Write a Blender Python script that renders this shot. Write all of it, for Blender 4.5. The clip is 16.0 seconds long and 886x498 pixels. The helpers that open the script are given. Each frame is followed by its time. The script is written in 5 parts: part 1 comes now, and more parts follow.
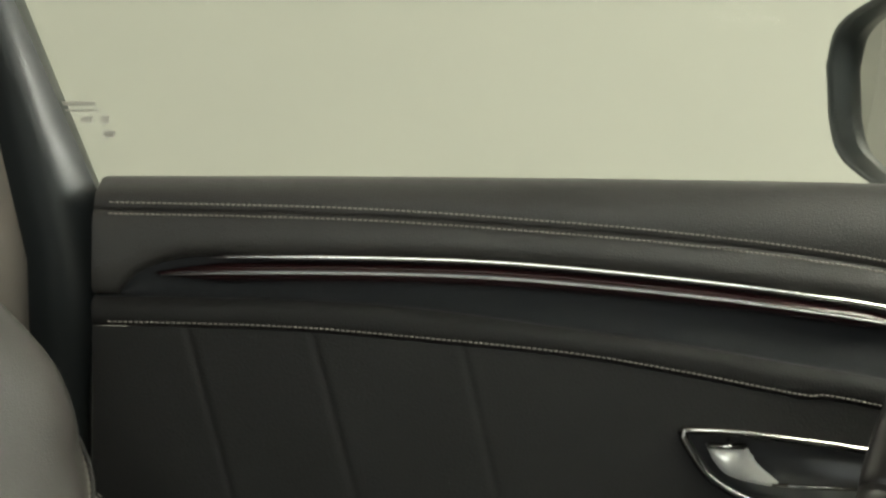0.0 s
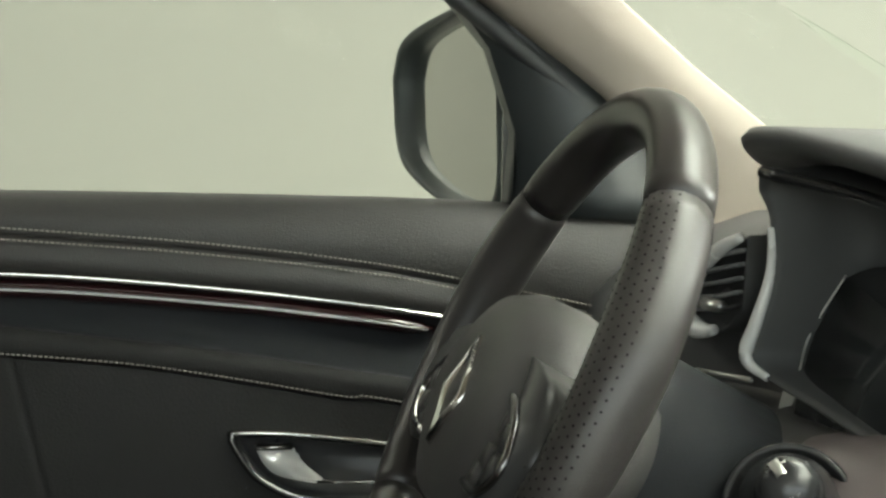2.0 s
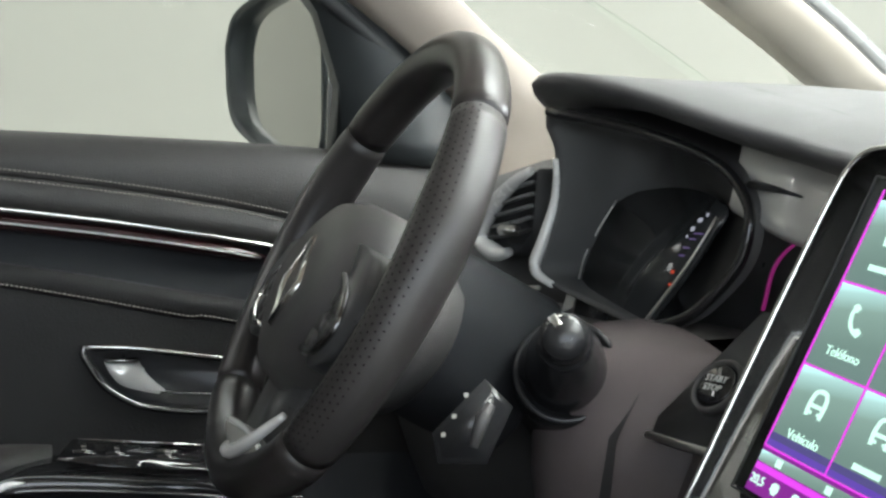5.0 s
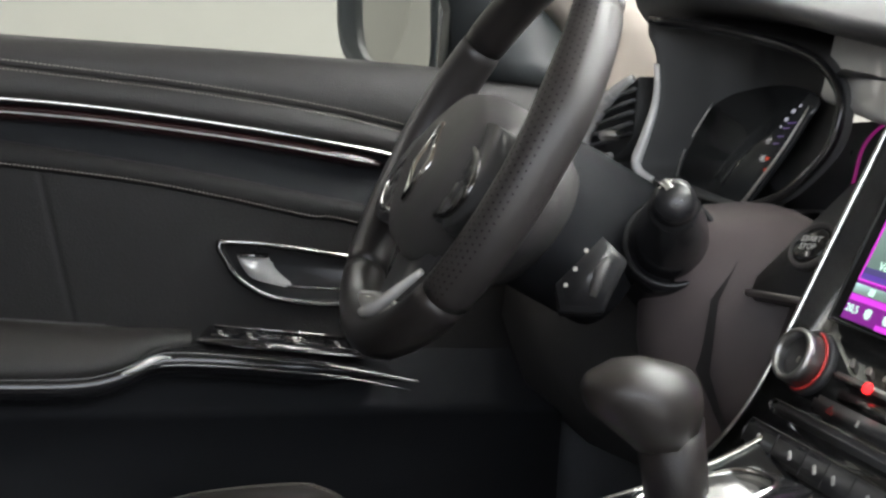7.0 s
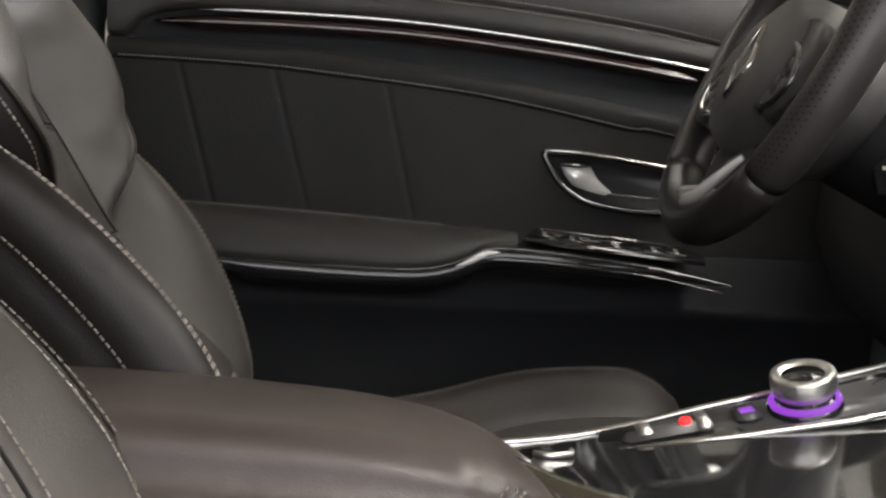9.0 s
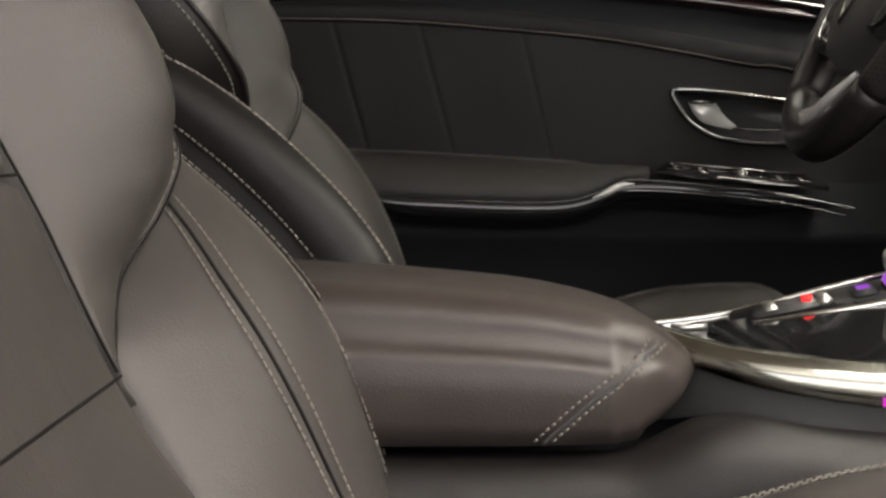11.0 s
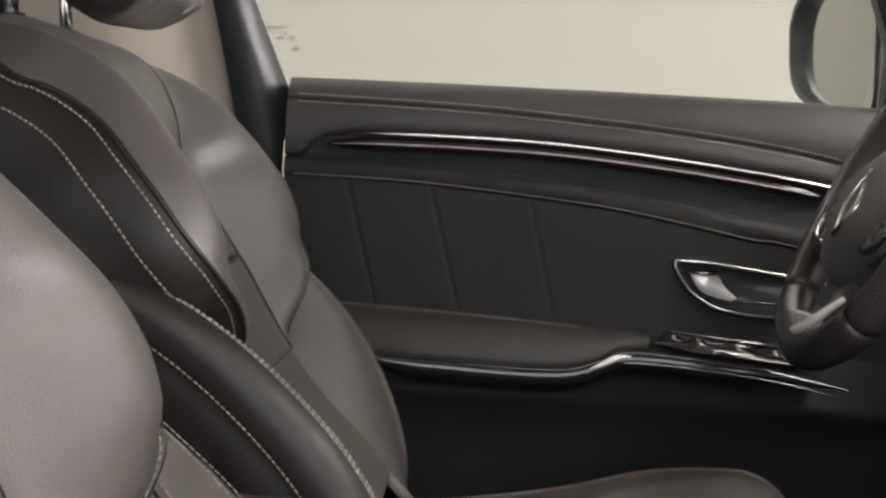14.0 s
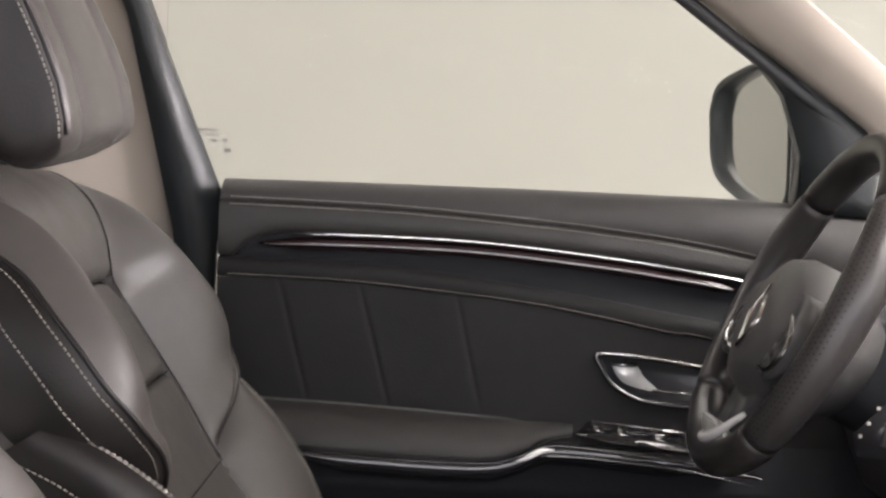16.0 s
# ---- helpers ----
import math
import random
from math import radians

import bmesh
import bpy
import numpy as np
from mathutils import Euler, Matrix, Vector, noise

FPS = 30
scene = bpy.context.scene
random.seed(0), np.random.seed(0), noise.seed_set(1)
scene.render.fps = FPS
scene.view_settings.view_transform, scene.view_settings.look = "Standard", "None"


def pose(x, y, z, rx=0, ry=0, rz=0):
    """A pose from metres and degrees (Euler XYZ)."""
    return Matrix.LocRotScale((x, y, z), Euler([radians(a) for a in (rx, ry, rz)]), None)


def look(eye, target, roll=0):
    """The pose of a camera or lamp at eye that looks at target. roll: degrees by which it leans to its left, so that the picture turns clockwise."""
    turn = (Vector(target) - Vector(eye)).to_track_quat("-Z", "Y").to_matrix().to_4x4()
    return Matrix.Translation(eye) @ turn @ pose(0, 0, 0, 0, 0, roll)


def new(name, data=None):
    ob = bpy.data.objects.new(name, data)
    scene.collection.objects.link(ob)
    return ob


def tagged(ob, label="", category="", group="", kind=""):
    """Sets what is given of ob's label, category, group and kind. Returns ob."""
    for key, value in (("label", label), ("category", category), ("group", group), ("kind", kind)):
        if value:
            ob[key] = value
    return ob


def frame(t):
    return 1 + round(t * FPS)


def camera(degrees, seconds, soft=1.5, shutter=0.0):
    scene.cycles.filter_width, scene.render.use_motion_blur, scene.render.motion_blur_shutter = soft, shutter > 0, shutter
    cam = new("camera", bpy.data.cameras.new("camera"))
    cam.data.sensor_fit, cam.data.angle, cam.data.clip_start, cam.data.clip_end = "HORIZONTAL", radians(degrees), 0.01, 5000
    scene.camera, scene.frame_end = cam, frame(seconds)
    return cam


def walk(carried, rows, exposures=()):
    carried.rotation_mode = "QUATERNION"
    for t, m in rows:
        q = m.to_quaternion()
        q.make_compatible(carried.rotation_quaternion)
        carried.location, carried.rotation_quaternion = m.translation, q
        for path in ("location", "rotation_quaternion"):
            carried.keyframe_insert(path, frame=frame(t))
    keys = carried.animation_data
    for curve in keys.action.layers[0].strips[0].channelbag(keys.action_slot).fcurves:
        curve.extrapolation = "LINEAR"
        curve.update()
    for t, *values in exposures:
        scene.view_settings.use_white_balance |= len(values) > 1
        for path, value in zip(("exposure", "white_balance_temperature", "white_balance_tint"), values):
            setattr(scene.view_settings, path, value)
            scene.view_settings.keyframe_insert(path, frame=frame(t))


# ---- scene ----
SIZE = 0.88
cam = camera(36.8, 16.0, soft=2.6)
PATH = [
    (0, (-0.177, -0.443, 1.122), (-0.232, 1.554, 1.039), 0.7),
    (0.5, (-0.173, -0.442, 1.134), (-0.055, 1.552, 1.027), 2.0),
    (1, (-0.142, -0.456, 1.138), (0.095, 1.528, 1.036), 1.9),
    (1.5, (-0.104, -0.478, 1.141), (0.227, 1.493, 1.05), 1.8),
    (2, (-0.071, -0.501, 1.154), (0.355, 1.45, 1.049), 1.1),
    (2.5, (-0.041, -0.524, 1.155), (0.463, 1.409, 1.044), 0.9),
    (3, (-0.03, -0.546, 1.143), (0.546, 1.367, 1.042), 1.0),
    (3.5, (-0.037, -0.579, 1.132), (0.588, 1.319, 1.035), 1.0),
    (3.7, (-0.048, -0.588, 1.125), (0.598, 1.302, 1.034), 1.2),
    (5.8, (-0.177, -0.719, 1.043), (0.532, 1.15, 0.976), 1.9),
    (6, (-0.185, -0.729, 1.033), (0.519, 1.142, 0.964), 1.9),
    (6.5, (-0.21, -0.748, 1.008), (0.475, 1.129, 0.931), 2.1),
    (7, (-0.221, -0.765, 0.985), (0.401, 1.134, 0.901), 2.2),
    (7.5, (-0.243, -0.788, 0.962), (0.304, 1.134, 0.877), 2.4),
    (8, (-0.245, -0.805, 0.946), (0.18, 1.147, 0.847), 2.5),
    (8.5, (-0.247, -0.824, 0.922), (0.042, 1.152, 0.814), 2.9),
    (9, (-0.267, -0.861, 0.907), (-0.074, 1.125, 0.772), 2.8),
    (9.5, (-0.278, -0.892, 0.881), (-0.166, 1.1, 0.732), 2.3),
    (10, (-0.278, -0.922, 0.846), (-0.233, 1.073, 0.699), 1.4),
    (10.2, (-0.293, -0.953, 0.848), (-0.254, 1.04, 0.686), 0.9),
    (12.3, (-0.28, -1.012, 0.875), (-0.316, 0.982, 0.721), 0.8),
    (12.5, (-0.283, -1.014, 0.894), (-0.318, 0.979, 0.739), 0.9),
    (13, (-0.283, -1.018, 0.945), (-0.318, 0.975, 0.786), 2.0),
    (13.5, (-0.271, -1.024, 0.989), (-0.315, 0.971, 0.85), 2.6),
    (14, (-0.259, -1.024, 1.029), (-0.307, 0.971, 0.903), 3.1),
    (14.5, (-0.25, -1.029, 1.064), (-0.293, 0.967, 0.948), 3.1),
    (15, (-0.237, -1.043, 1.093), (-0.268, 0.954, 0.988), 2.7),
    (15.5, (-0.229, -1.058, 1.124), (-0.24, 0.939, 1.018), 2.7),
    (16, (-0.22, -1.076, 1.146), (-0.211, 0.921, 1.041), 2.5),
]
walk(cam, [(t, look(Vector(eye) * SIZE, Vector(target) * SIZE, roll)) for t, eye, target, roll in PATH],
     exposures=[(0, 0.19, 6900, 2), (3.6, 0.23, 6150, 0), (6.0, 0.36, 6000, 14), (7.2, 0.30, 6200, 14), (9.0, 0.0, 6600, 16), (10.0, -0.22, 6800, 16), (12.5, 0.0, 6900, 16), (14.0, 0.32, 6600, 18), (16.0, 0.45, 6500, 22)])

# ---- world and light ----
world = bpy.data.worlds.new("sky")
scene.world = world
world.use_nodes = True
wn = world.node_tree
sky = wn.nodes.new("ShaderNodeTexSky")
sky.sky_type, sky.sun_disc, sky.sun_elevation, sky.sun_rotation = "NISHITA", False, radians(40), radians(150)
wn.links.new(sky.outputs[0], wn.nodes["Background"].inputs[0])
wn.nodes["Background"].inputs[1].default_value = 0.08


def ceiling_lamp(x, y, sx, sy, watts):
    data = bpy.data.lights.new("showroom_lamp", "AREA")
    data.shape, data.size, data.size_y, data.energy, data.color = "RECTANGLE", sx, sy, watts, (1.0, 0.97, 0.90)
    ob = new("showroom_lamp", data)
    ob.matrix_world = pose(x, y, 4.35)
    return ob


ceiling_lamp(0.5, -5.0, 7.0, 1.0, 60)
ceiling_lamp(1.8, -2.6, 3.0, 1.6, 210)
ceiling_lamp(1.0, 3.0, 7.0, 0.8, 42)
ceiling_lamp(2.7, 0.2, 2.2, 3.0, 200)
ceiling_lamp(4.9, -2.4, 1.6, 3.0, 170)
ceiling_lamp(-4.6, 1.2, 1.6, 5.0, 150)
# daylight through the showroom's glass front
front = bpy.data.lights.new("window_daylight", "AREA")
front.shape, front.size, front.size_y, front.energy, front.color = "RECTANGLE", 11.6, 2.9, 260, (0.97, 0.99, 1.0)
new("window_daylight", front).matrix_world = Matrix.Translation((0.5, -6.05, 1.95)) @ Matrix.Rotation(radians(90), 4, "X")

# daylight through the glass on the far side, ahead of the car
ahead = bpy.data.lights.new("window_daylight", "AREA")
ahead.shape, ahead.size, ahead.size_y, ahead.energy, ahead.color = "RECTANGLE", 3.0, 6.4, 1150, (1.0, 0.985, 0.95)
new("window_daylight", ahead).matrix_world = Matrix.Translation((8.7, -1.8, 2.1)) @ Matrix.Rotation(radians(90), 4, "Y")


# ---- materials ----
def material(name, color, rough=0.5, metal=0.0, coat=0.0, grain=0.0, scale=400.0, vary=0.12, wear=0.08, spec=0.5, warp=25.0, wrinkle=0.0):
    """Principled surface with large uneven tone, fine grain, grain bump and uneven gloss."""
    m = bpy.data.materials.new(name)
    m.use_nodes = True
    t = m.node_tree
    p = t.nodes["Principled BSDF"]
    p.inputs["Roughness"].default_value, p.inputs["Metallic"].default_value = rough, metal
    p.inputs["Coat Weight"].default_value, p.inputs["Specular IOR Level"].default_value = coat, spec
    p.inputs["Coat Roughness"].default_value = 0.04
    co = t.nodes.new("ShaderNodeTexCoord")
    big = t.nodes.new("ShaderNodeTexNoise")
    big.inputs["Scale"].default_value, big.inputs["Detail"].default_value = warp, 4.0
    t.links.new(co.outputs["Object"], big.inputs["Vector"])
    ramp = t.nodes.new("ShaderNodeMix")
    ramp.data_type = "RGBA"
    ramp.inputs[6].default_value = (*[c * (1 - vary) for c in color], 1)
    ramp.inputs[7].default_value = (*[min(1, c * (1 + vary)) for c in color], 1)
    t.links.new(big.outputs[0], ramp.inputs[0])
    t.links.new(ramp.outputs[2], p.inputs["Base Color"])
    rr = t.nodes.new("ShaderNodeMapRange")
    rr.inputs[3].default_value, rr.inputs[4].default_value = max(0.02, rough - wear), min(1, rough + wear)
    t.links.new(big.outputs[0], rr.inputs[0])
    t.links.new(rr.outputs[0], p.inputs["Roughness"])
    if grain:
        v = t.nodes.new("ShaderNodeTexVoronoi")
        v.inputs["Scale"].default_value = scale
        t.links.new(co.outputs["Object"], v.inputs["Vector"])
        b = t.nodes.new("ShaderNodeBump")
        b.inputs["Strength"].default_value, b.inputs["Distance"].default_value = grain, 0.0006
        t.links.new(v.outputs["Distance"], b.inputs["Height"])
        t.links.new(b.outputs[0], p.inputs["Normal"])
        if wrinkle:
            w = t.nodes.new("ShaderNodeTexNoise")
            w.inputs["Scale"].default_value, w.inputs["Detail"].default_value, w.inputs["Distortion"].default_value = 22.0, 2.0, 0.8
            t.links.new(co.outputs["Object"], w.inputs["Vector"])
            wb = t.nodes.new("ShaderNodeBump")
            wb.inputs["Strength"].default_value, wb.inputs["Distance"].default_value = wrinkle, 0.004
            t.links.new(w.outputs[0], wb.inputs["Height"])
            t.links.new(wb.outputs[0], b.inputs["Normal"])
    return m


def glow(name, color, strength):
    m = bpy.data.materials.new(name)
    m.use_nodes = True
    p = m.node_tree.nodes["Principled BSDF"]
    p.inputs["Base Color"].default_value = (0.01, 0.01, 0.01, 1)
    p.inputs["Emission Color"].default_value, p.inputs["Emission Strength"].default_value = (*color, 1), strength
    return m


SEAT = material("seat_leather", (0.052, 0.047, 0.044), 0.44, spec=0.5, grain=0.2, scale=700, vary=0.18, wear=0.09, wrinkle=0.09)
# same grain as the seat fronts, much darker; for sides, flanks and piping
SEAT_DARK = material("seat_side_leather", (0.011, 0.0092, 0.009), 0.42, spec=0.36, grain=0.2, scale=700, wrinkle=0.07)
ARM = material("armrest_leather", (0.046, 0.037, 0.034), 0.36, grain=0.2, scale=700, vary=0.15, wrinkle=0.055)
DOOR_SOFT = material("door_soft_trim", (0.021, 0.0195, 0.018), 0.55, grain=0.5, scale=700, wrinkle=0.03)
DOOR_CLOTH = material("door_insert_leather", (0.0095, 0.0088, 0.0086), 0.65, spec=0.3, grain=0.3, scale=500)
PLASTIC = material("dark_plastic", (0.070, 0.067, 0.066), 0.45, grain=0.3, scale=900)
PLASTIC_SMOOTH = material("smooth_dark_plastic", (0.052, 0.052, 0.053), 0.3, vary=0.06)
DASH_TOP = material("dash_top_skin", (0.085, 0.084, 0.084), 0.5, grain=0.22, scale=1500)
GLOSS = material("piano_black", (0.014, 0.014, 0.015), 0.06, coat=0.6, vary=0.02, wear=0.02)
EDGE = material("polished_edge", (0.50, 0.50, 0.45), 0.20, metal=1.0, vary=0.15, warp=12)
LACQUER = material("burgundy_lacquer", (0.015, 0.005, 0.0055), 0.10, coat=1.0, vary=0.3, wear=0.03, warp=60)
CHROME = material("chrome", (0.82, 0.82, 0.80), 0.12, metal=1.0, vary=0.03, wear=0.04)
SATIN = material("satin_metal", (0.74, 0.73, 0.70), 0.34, metal=1.0, vary=0.04)
SILVER = material("silver_paint", (0.82, 0.82, 0.80), 0.25, metal=0.15, vary=0.04)
STACK = material("stack_gloss", (0.018, 0.018, 0.018), 0.07, coat=0.8, vary=0.03, wear=0.02)
KNOBMETAL = material("knob_metal", (0.42, 0.42, 0.41), 0.32, metal=1.0, vary=0.10, warp=200)
MATTE = material("matt_black_plastic", (0.072, 0.073, 0.073), 0.6, spec=0.45, grain=0.2, scale=1200)
DARKMETAL = material("dark_chrome", (0.20, 0.20, 0.20), 0.2, metal=1.0, vary=0.05)
BEIGE = material("beige_trim", (0.31, 0.272, 0.232), 0.8, grain=0.3, scale=900, vary=0.05)
RUBBER = material("black_rubber", (0.024, 0.025, 0.026), 0.6, vary=0.1)
PILLAR = material("black_frame", (0.016, 0.019, 0.020), 0.45, vary=0.08)
DOOR_LOW = material("lower_door_plastic", (0.016, 0.017, 0.019), 0.72, spec=0.2, grain=0.3, scale=900)
CARPET = material("black_carpet", (0.105, 0.110, 0.116), 0.95, grain=0.8, scale=600)
THREAD = material("grey_thread", (0.19, 0.175, 0.155), 0.7, vary=0.2, warp=300)
THREAD_DARK = material("dark_thread", (0.11, 0.105, 0.10), 0.7, vary=0.2, warp=300)
WALLPAINT = material("wall_paint", (0.215, 0.211, 0.188), 0.9, vary=0.03, warp=0.6)
CEILPAINT = material("ceiling_paint", (0.80, 0.79, 0.76), 0.9, vary=0.03, warp=0.6)
PALETRIM = material("pale_grey_trim", (0.78, 0.78, 0.75), 0.22, metal=0.4, vary=0.06)
FLOORTILE = material("pale_floor", (0.55, 0.54, 0.50), 0.35, vary=0.05, warp=2)
GREYTRIM = material("grey_satin_trim", (0.20, 0.20, 0.20), 0.28, vary=0.05)
PRINT = material("pale_print", (0.55, 0.55, 0.53), 0.6, vary=0.02)
INK = material("grey_print", (0.30, 0.29, 0.26), 0.6, vary=0.02)
MIRROR = material("mirror_glass", (0.86, 0.86, 0.84), 0.02, metal=1.0, vary=0.01, wear=0.0)
RED = glow("red_light", (1.0, 0.02, 0.02), 2.5)
PINK = glow("magenta_light", (0.80, 0.05, 0.74), 0.95)
BAND = glow("deep_magenta_band", (0.50, 0.03, 0.55), 0.42)
BAND_BRIGHT = glow("bright_magenta_band", (0.80, 0.06, 0.80), 0.9)
PINK_DIM = glow("dim_magenta_light", (0.70, 0.03, 0.36), 0.20)
VIOLET = glow("violet_light", (0.42, 0.08, 0.85), 0.75)
VIOLET_DIM = glow("dim_violet_light", (0.30, 0.18, 0.55), 0.22)
VIOLET_LOW = glow("soft_violet_light", (0.22, 0.10, 0.70), 0.5)
VIOLET_FAINT = glow("faint_violet_light", (0.20, 0.16, 0.50), 0.38)
DISPLAY_W = glow("display_white", (0.62, 0.95, 0.74), 1.1)
DISPLAY_DIM = glow("display_dim", (0.5, 0.5, 0.55), 0.55)
ORANGE = glow("orange_light", (1.0, 0.10, 0.03), 0.35)
TILE = bpy.data.materials.new("screen_tile_light")
TILE.use_nodes = True
tn = TILE.node_tree
tp = tn.nodes["Principled BSDF"]
tp.inputs["Base Color"].default_value = (0.01, 0.01, 0.01, 1)
tp.inputs["Roughness"].default_value = 0.2
tco, tsep, trm = tn.nodes.new("ShaderNodeTexCoord"), tn.nodes.new("ShaderNodeSeparateXYZ"), tn.nodes.new("ShaderNodeValToRGB")
tn.links.new(tco.outputs["Generated"], tsep.inputs[0])
tn.links.new(tsep.outputs[2], trm.inputs[0])
trm.color_ramp.elements[0].color = (0.10, 0.15, 0.13, 1)
trm.color_ramp.elements[1].color = (0.50, 0.80, 0.74, 1)
for pos, col in ((0.35, (0.11, 0.165, 0.135, 1)), (0.72, (0.16, 0.235, 0.19, 1)), (0.90, (0.30, 0.46, 0.41, 1))):
    trm.color_ramp.elements.new(pos).color = col
tn.links.new(trm.outputs[0], tp.inputs["Emission Color"])
tp.inputs["Emission Strength"].default_value = 1.35
GLASS = bpy.data.materials.new("window_glass")
GLASS.use_nodes = True
gp = GLASS.node_tree.nodes["Principled BSDF"]
gp.inputs["Base Color"].default_value = (0.96, 1.0, 0.97, 1)
gp.inputs["Transmission Weight"].default_value, gp.inputs["Roughness"].default_value, gp.inputs["IOR"].default_value = 1.0, 0.0, 1.05
LENS = bpy.data.materials.new("display_lens")
LENS.use_nodes = True
lp = LENS.node_tree.nodes["Principled BSDF"]
lp.inputs["Base Color"].default_value = (0.032, 0.034, 0.035, 1)
lp.inputs["Roughness"].default_value = 0.12

# ---- building helpers ----
ROOM = Matrix.Scale(SIZE, 4)
CAR = ROOM @ pose(0.4, 0, 0)
DASH_AT, CONSOLE_AT, LEVER_AT = (-0.035, -0.015, 0.004), (-0.114, -0.070, 0.0), (-0.100, -0.045, 0.0)


def thing(name, at, label, category, group="", m=CAR, shift=(0, 0, 0)):
    """An Empty at its base, in the car's own axes: forward, left, up."""
    e = new(name)
    e.empty_display_size = 0.05
    e.matrix_world = m @ Matrix.Translation(Vector(at) + Vector(shift))
    e["base"] = at
    return tagged(e, label, category, group)


def base_of(ob):
    while ob.parent:
        ob = ob.parent
    return Vector(ob["base"])


def part(name, bm, mat, parent, label="", smooth=True, kind=""):
    """One mesh under a thing or a part; its points are given in the thing's axes, counted from the car's origin."""
    me = bpy.data.meshes.new(name)
    bmesh.ops.translate(bm, verts=bm.verts, vec=-base_of(parent))
    bmesh.ops.recalc_face_normals(bm, faces=bm.faces)
    for f in bm.faces:
        f.smooth = smooth
    bm.to_mesh(me)
    bm.free()
    me.materials.append(mat)
    ob = new(name, me)
    ob.parent = parent
    return tagged(ob, label, kind=kind)


def spline(pts, n=8):
    """Catmull-Rom through the points, n steps a span."""
    p = [Vector(q) for q in pts]
    p = [2 * p[0] - p[1]] + p + [2 * p[-1] - p[-2]]
    out = []
    for i in range(1, len(p) - 2):
        a, b, c, d = p[i - 1 : i + 3]
        for k in range(n):
            t = k / n
            out.append(0.5 * (2 * b + (c - a) * t + (2 * a - 5 * b + 4 * c - d) * t * t + (3 * b - a - 3 * c + d) * t ** 3))
    return out + [p[-2]]


def curve1(pairs):
    """A smooth function through (x, value) pairs."""
    xs, ys = np.array([a for a, _ in pairs]), np.array([b for _, b in pairs])
    fine = np.array([(q.x, q.y) for q in spline([(a, b, 0) for a, b in pairs], 10)])
    return lambda x: float(np.interp(x, fine[:, 0], fine[:, 1])) if xs[0] <= x <= xs[-1] else float(
        ys[0] + (x - xs[0]) * (ys[1] - ys[0]) / (xs[1] - xs[0]) if x < xs[0] else ys[-1] + (x - xs[-1]) * (ys[-1] - ys[-2]) / (xs[-1] - xs[-2]))


def loft(sections, closed=False, caps=False, ring=False, bm=None):
    """Skin over rows of equally many points. closed: each row is a ring; ring: the last row joins the first."""
    bm = bm or bmesh.new()
    rows = [[bm.verts.new(p) for p in s] for s in sections]
    for a, b in zip(rows, rows[1:] + (rows[:1] if ring else [])):
        n = len(a)
        for i in range(n if closed else n - 1):
            j = (i + 1) % n
            bm.faces.new((a[i], a[j], b[j], b[i]))
    if caps and caps != "end":
        bm.faces.new(rows[0][::-1])
    if caps:
        bm.faces.new(rows[-1])
    return bm


def tube(pts, r, n=8, closed=False, flat=1.0, up=(0, 0, 1), bm=None, taper=None):
    """A round or flattened bar along points."""
    p = [Vector(q) for q in pts]
    rows = []
    for i, q in enumerate(p):
        d = (p[(i + 1) % len(p)] if closed or i + 1 < len(p) else q) - (p[i - 1] if closed or i else q)
        d.normalize()
        s = d.cross(Vector(up))
        s = s.normalized() if s.length > 1e-4 else d.orthogonal().normalized()
        w = s.cross(d)
        k = taper(i / (len(p) - 1)) if taper else 1.0
        rows.append([q + k * r * (math.cos(a) * s + flat * math.sin(a) * w) for a in (2 * math.pi * j / n for j in range(n))])
    return loft(rows, closed=True, caps=not closed, ring=closed, bm=bm)


def box(lo, hi, bevel=0.003, seg=2, m=None):
    bm = bmesh.new()
    bmesh.ops.create_cube(bm, size=1)
    lo, hi = Vector(lo), Vector(hi)
    for v in bm.verts:
        v.co = Vector([(lo[k] + hi[k]) / 2 + v.co[k] * (hi[k] - lo[k]) for k in range(3)])
    if bevel:
        bmesh.ops.bevel(bm, geom=bm.edges[:], offset=bevel, segments=seg, affect="EDGES", clamp_overlap=True)
    if m:
        bm.transform(m)
    return bm


def slab(outline, depth, bevel=0.0, m=None, seg=2):
    """A plate: an outline in x, y, thick along z from 0 to depth, its upper rim bevelled."""
    bm = bmesh.new()
    low = [bm.verts.new((*q[:2], 0)) for q in outline]
    top = [bm.verts.new((*q[:2], depth)) for q in outline]
    bm.faces.new(low[::-1])
    cap = bm.faces.new(top)
    n = len(low)
    for i in range(n):
        bm.faces.new((low[i], low[(i + 1) % n], top[(i + 1) % n], top[i]))
    if bevel:
        bmesh.ops.bevel(bm, geom=list(cap.edges), offset=bevel, segments=seg, affect="EDGES", clamp_overlap=True)
    if m:
        bm.transform(m)
    return bm


def ringed(profile, m=None, n=40):
    """A turned body from (radius, height) pairs about z."""
    bm = loft([[(r * math.cos(a), r * math.sin(a), h) for a in (2 * math.pi * j / n for j in range(n))] for r, h in profile], closed=True, caps=True)
    if m:
        bm.transform(m)
    return bm


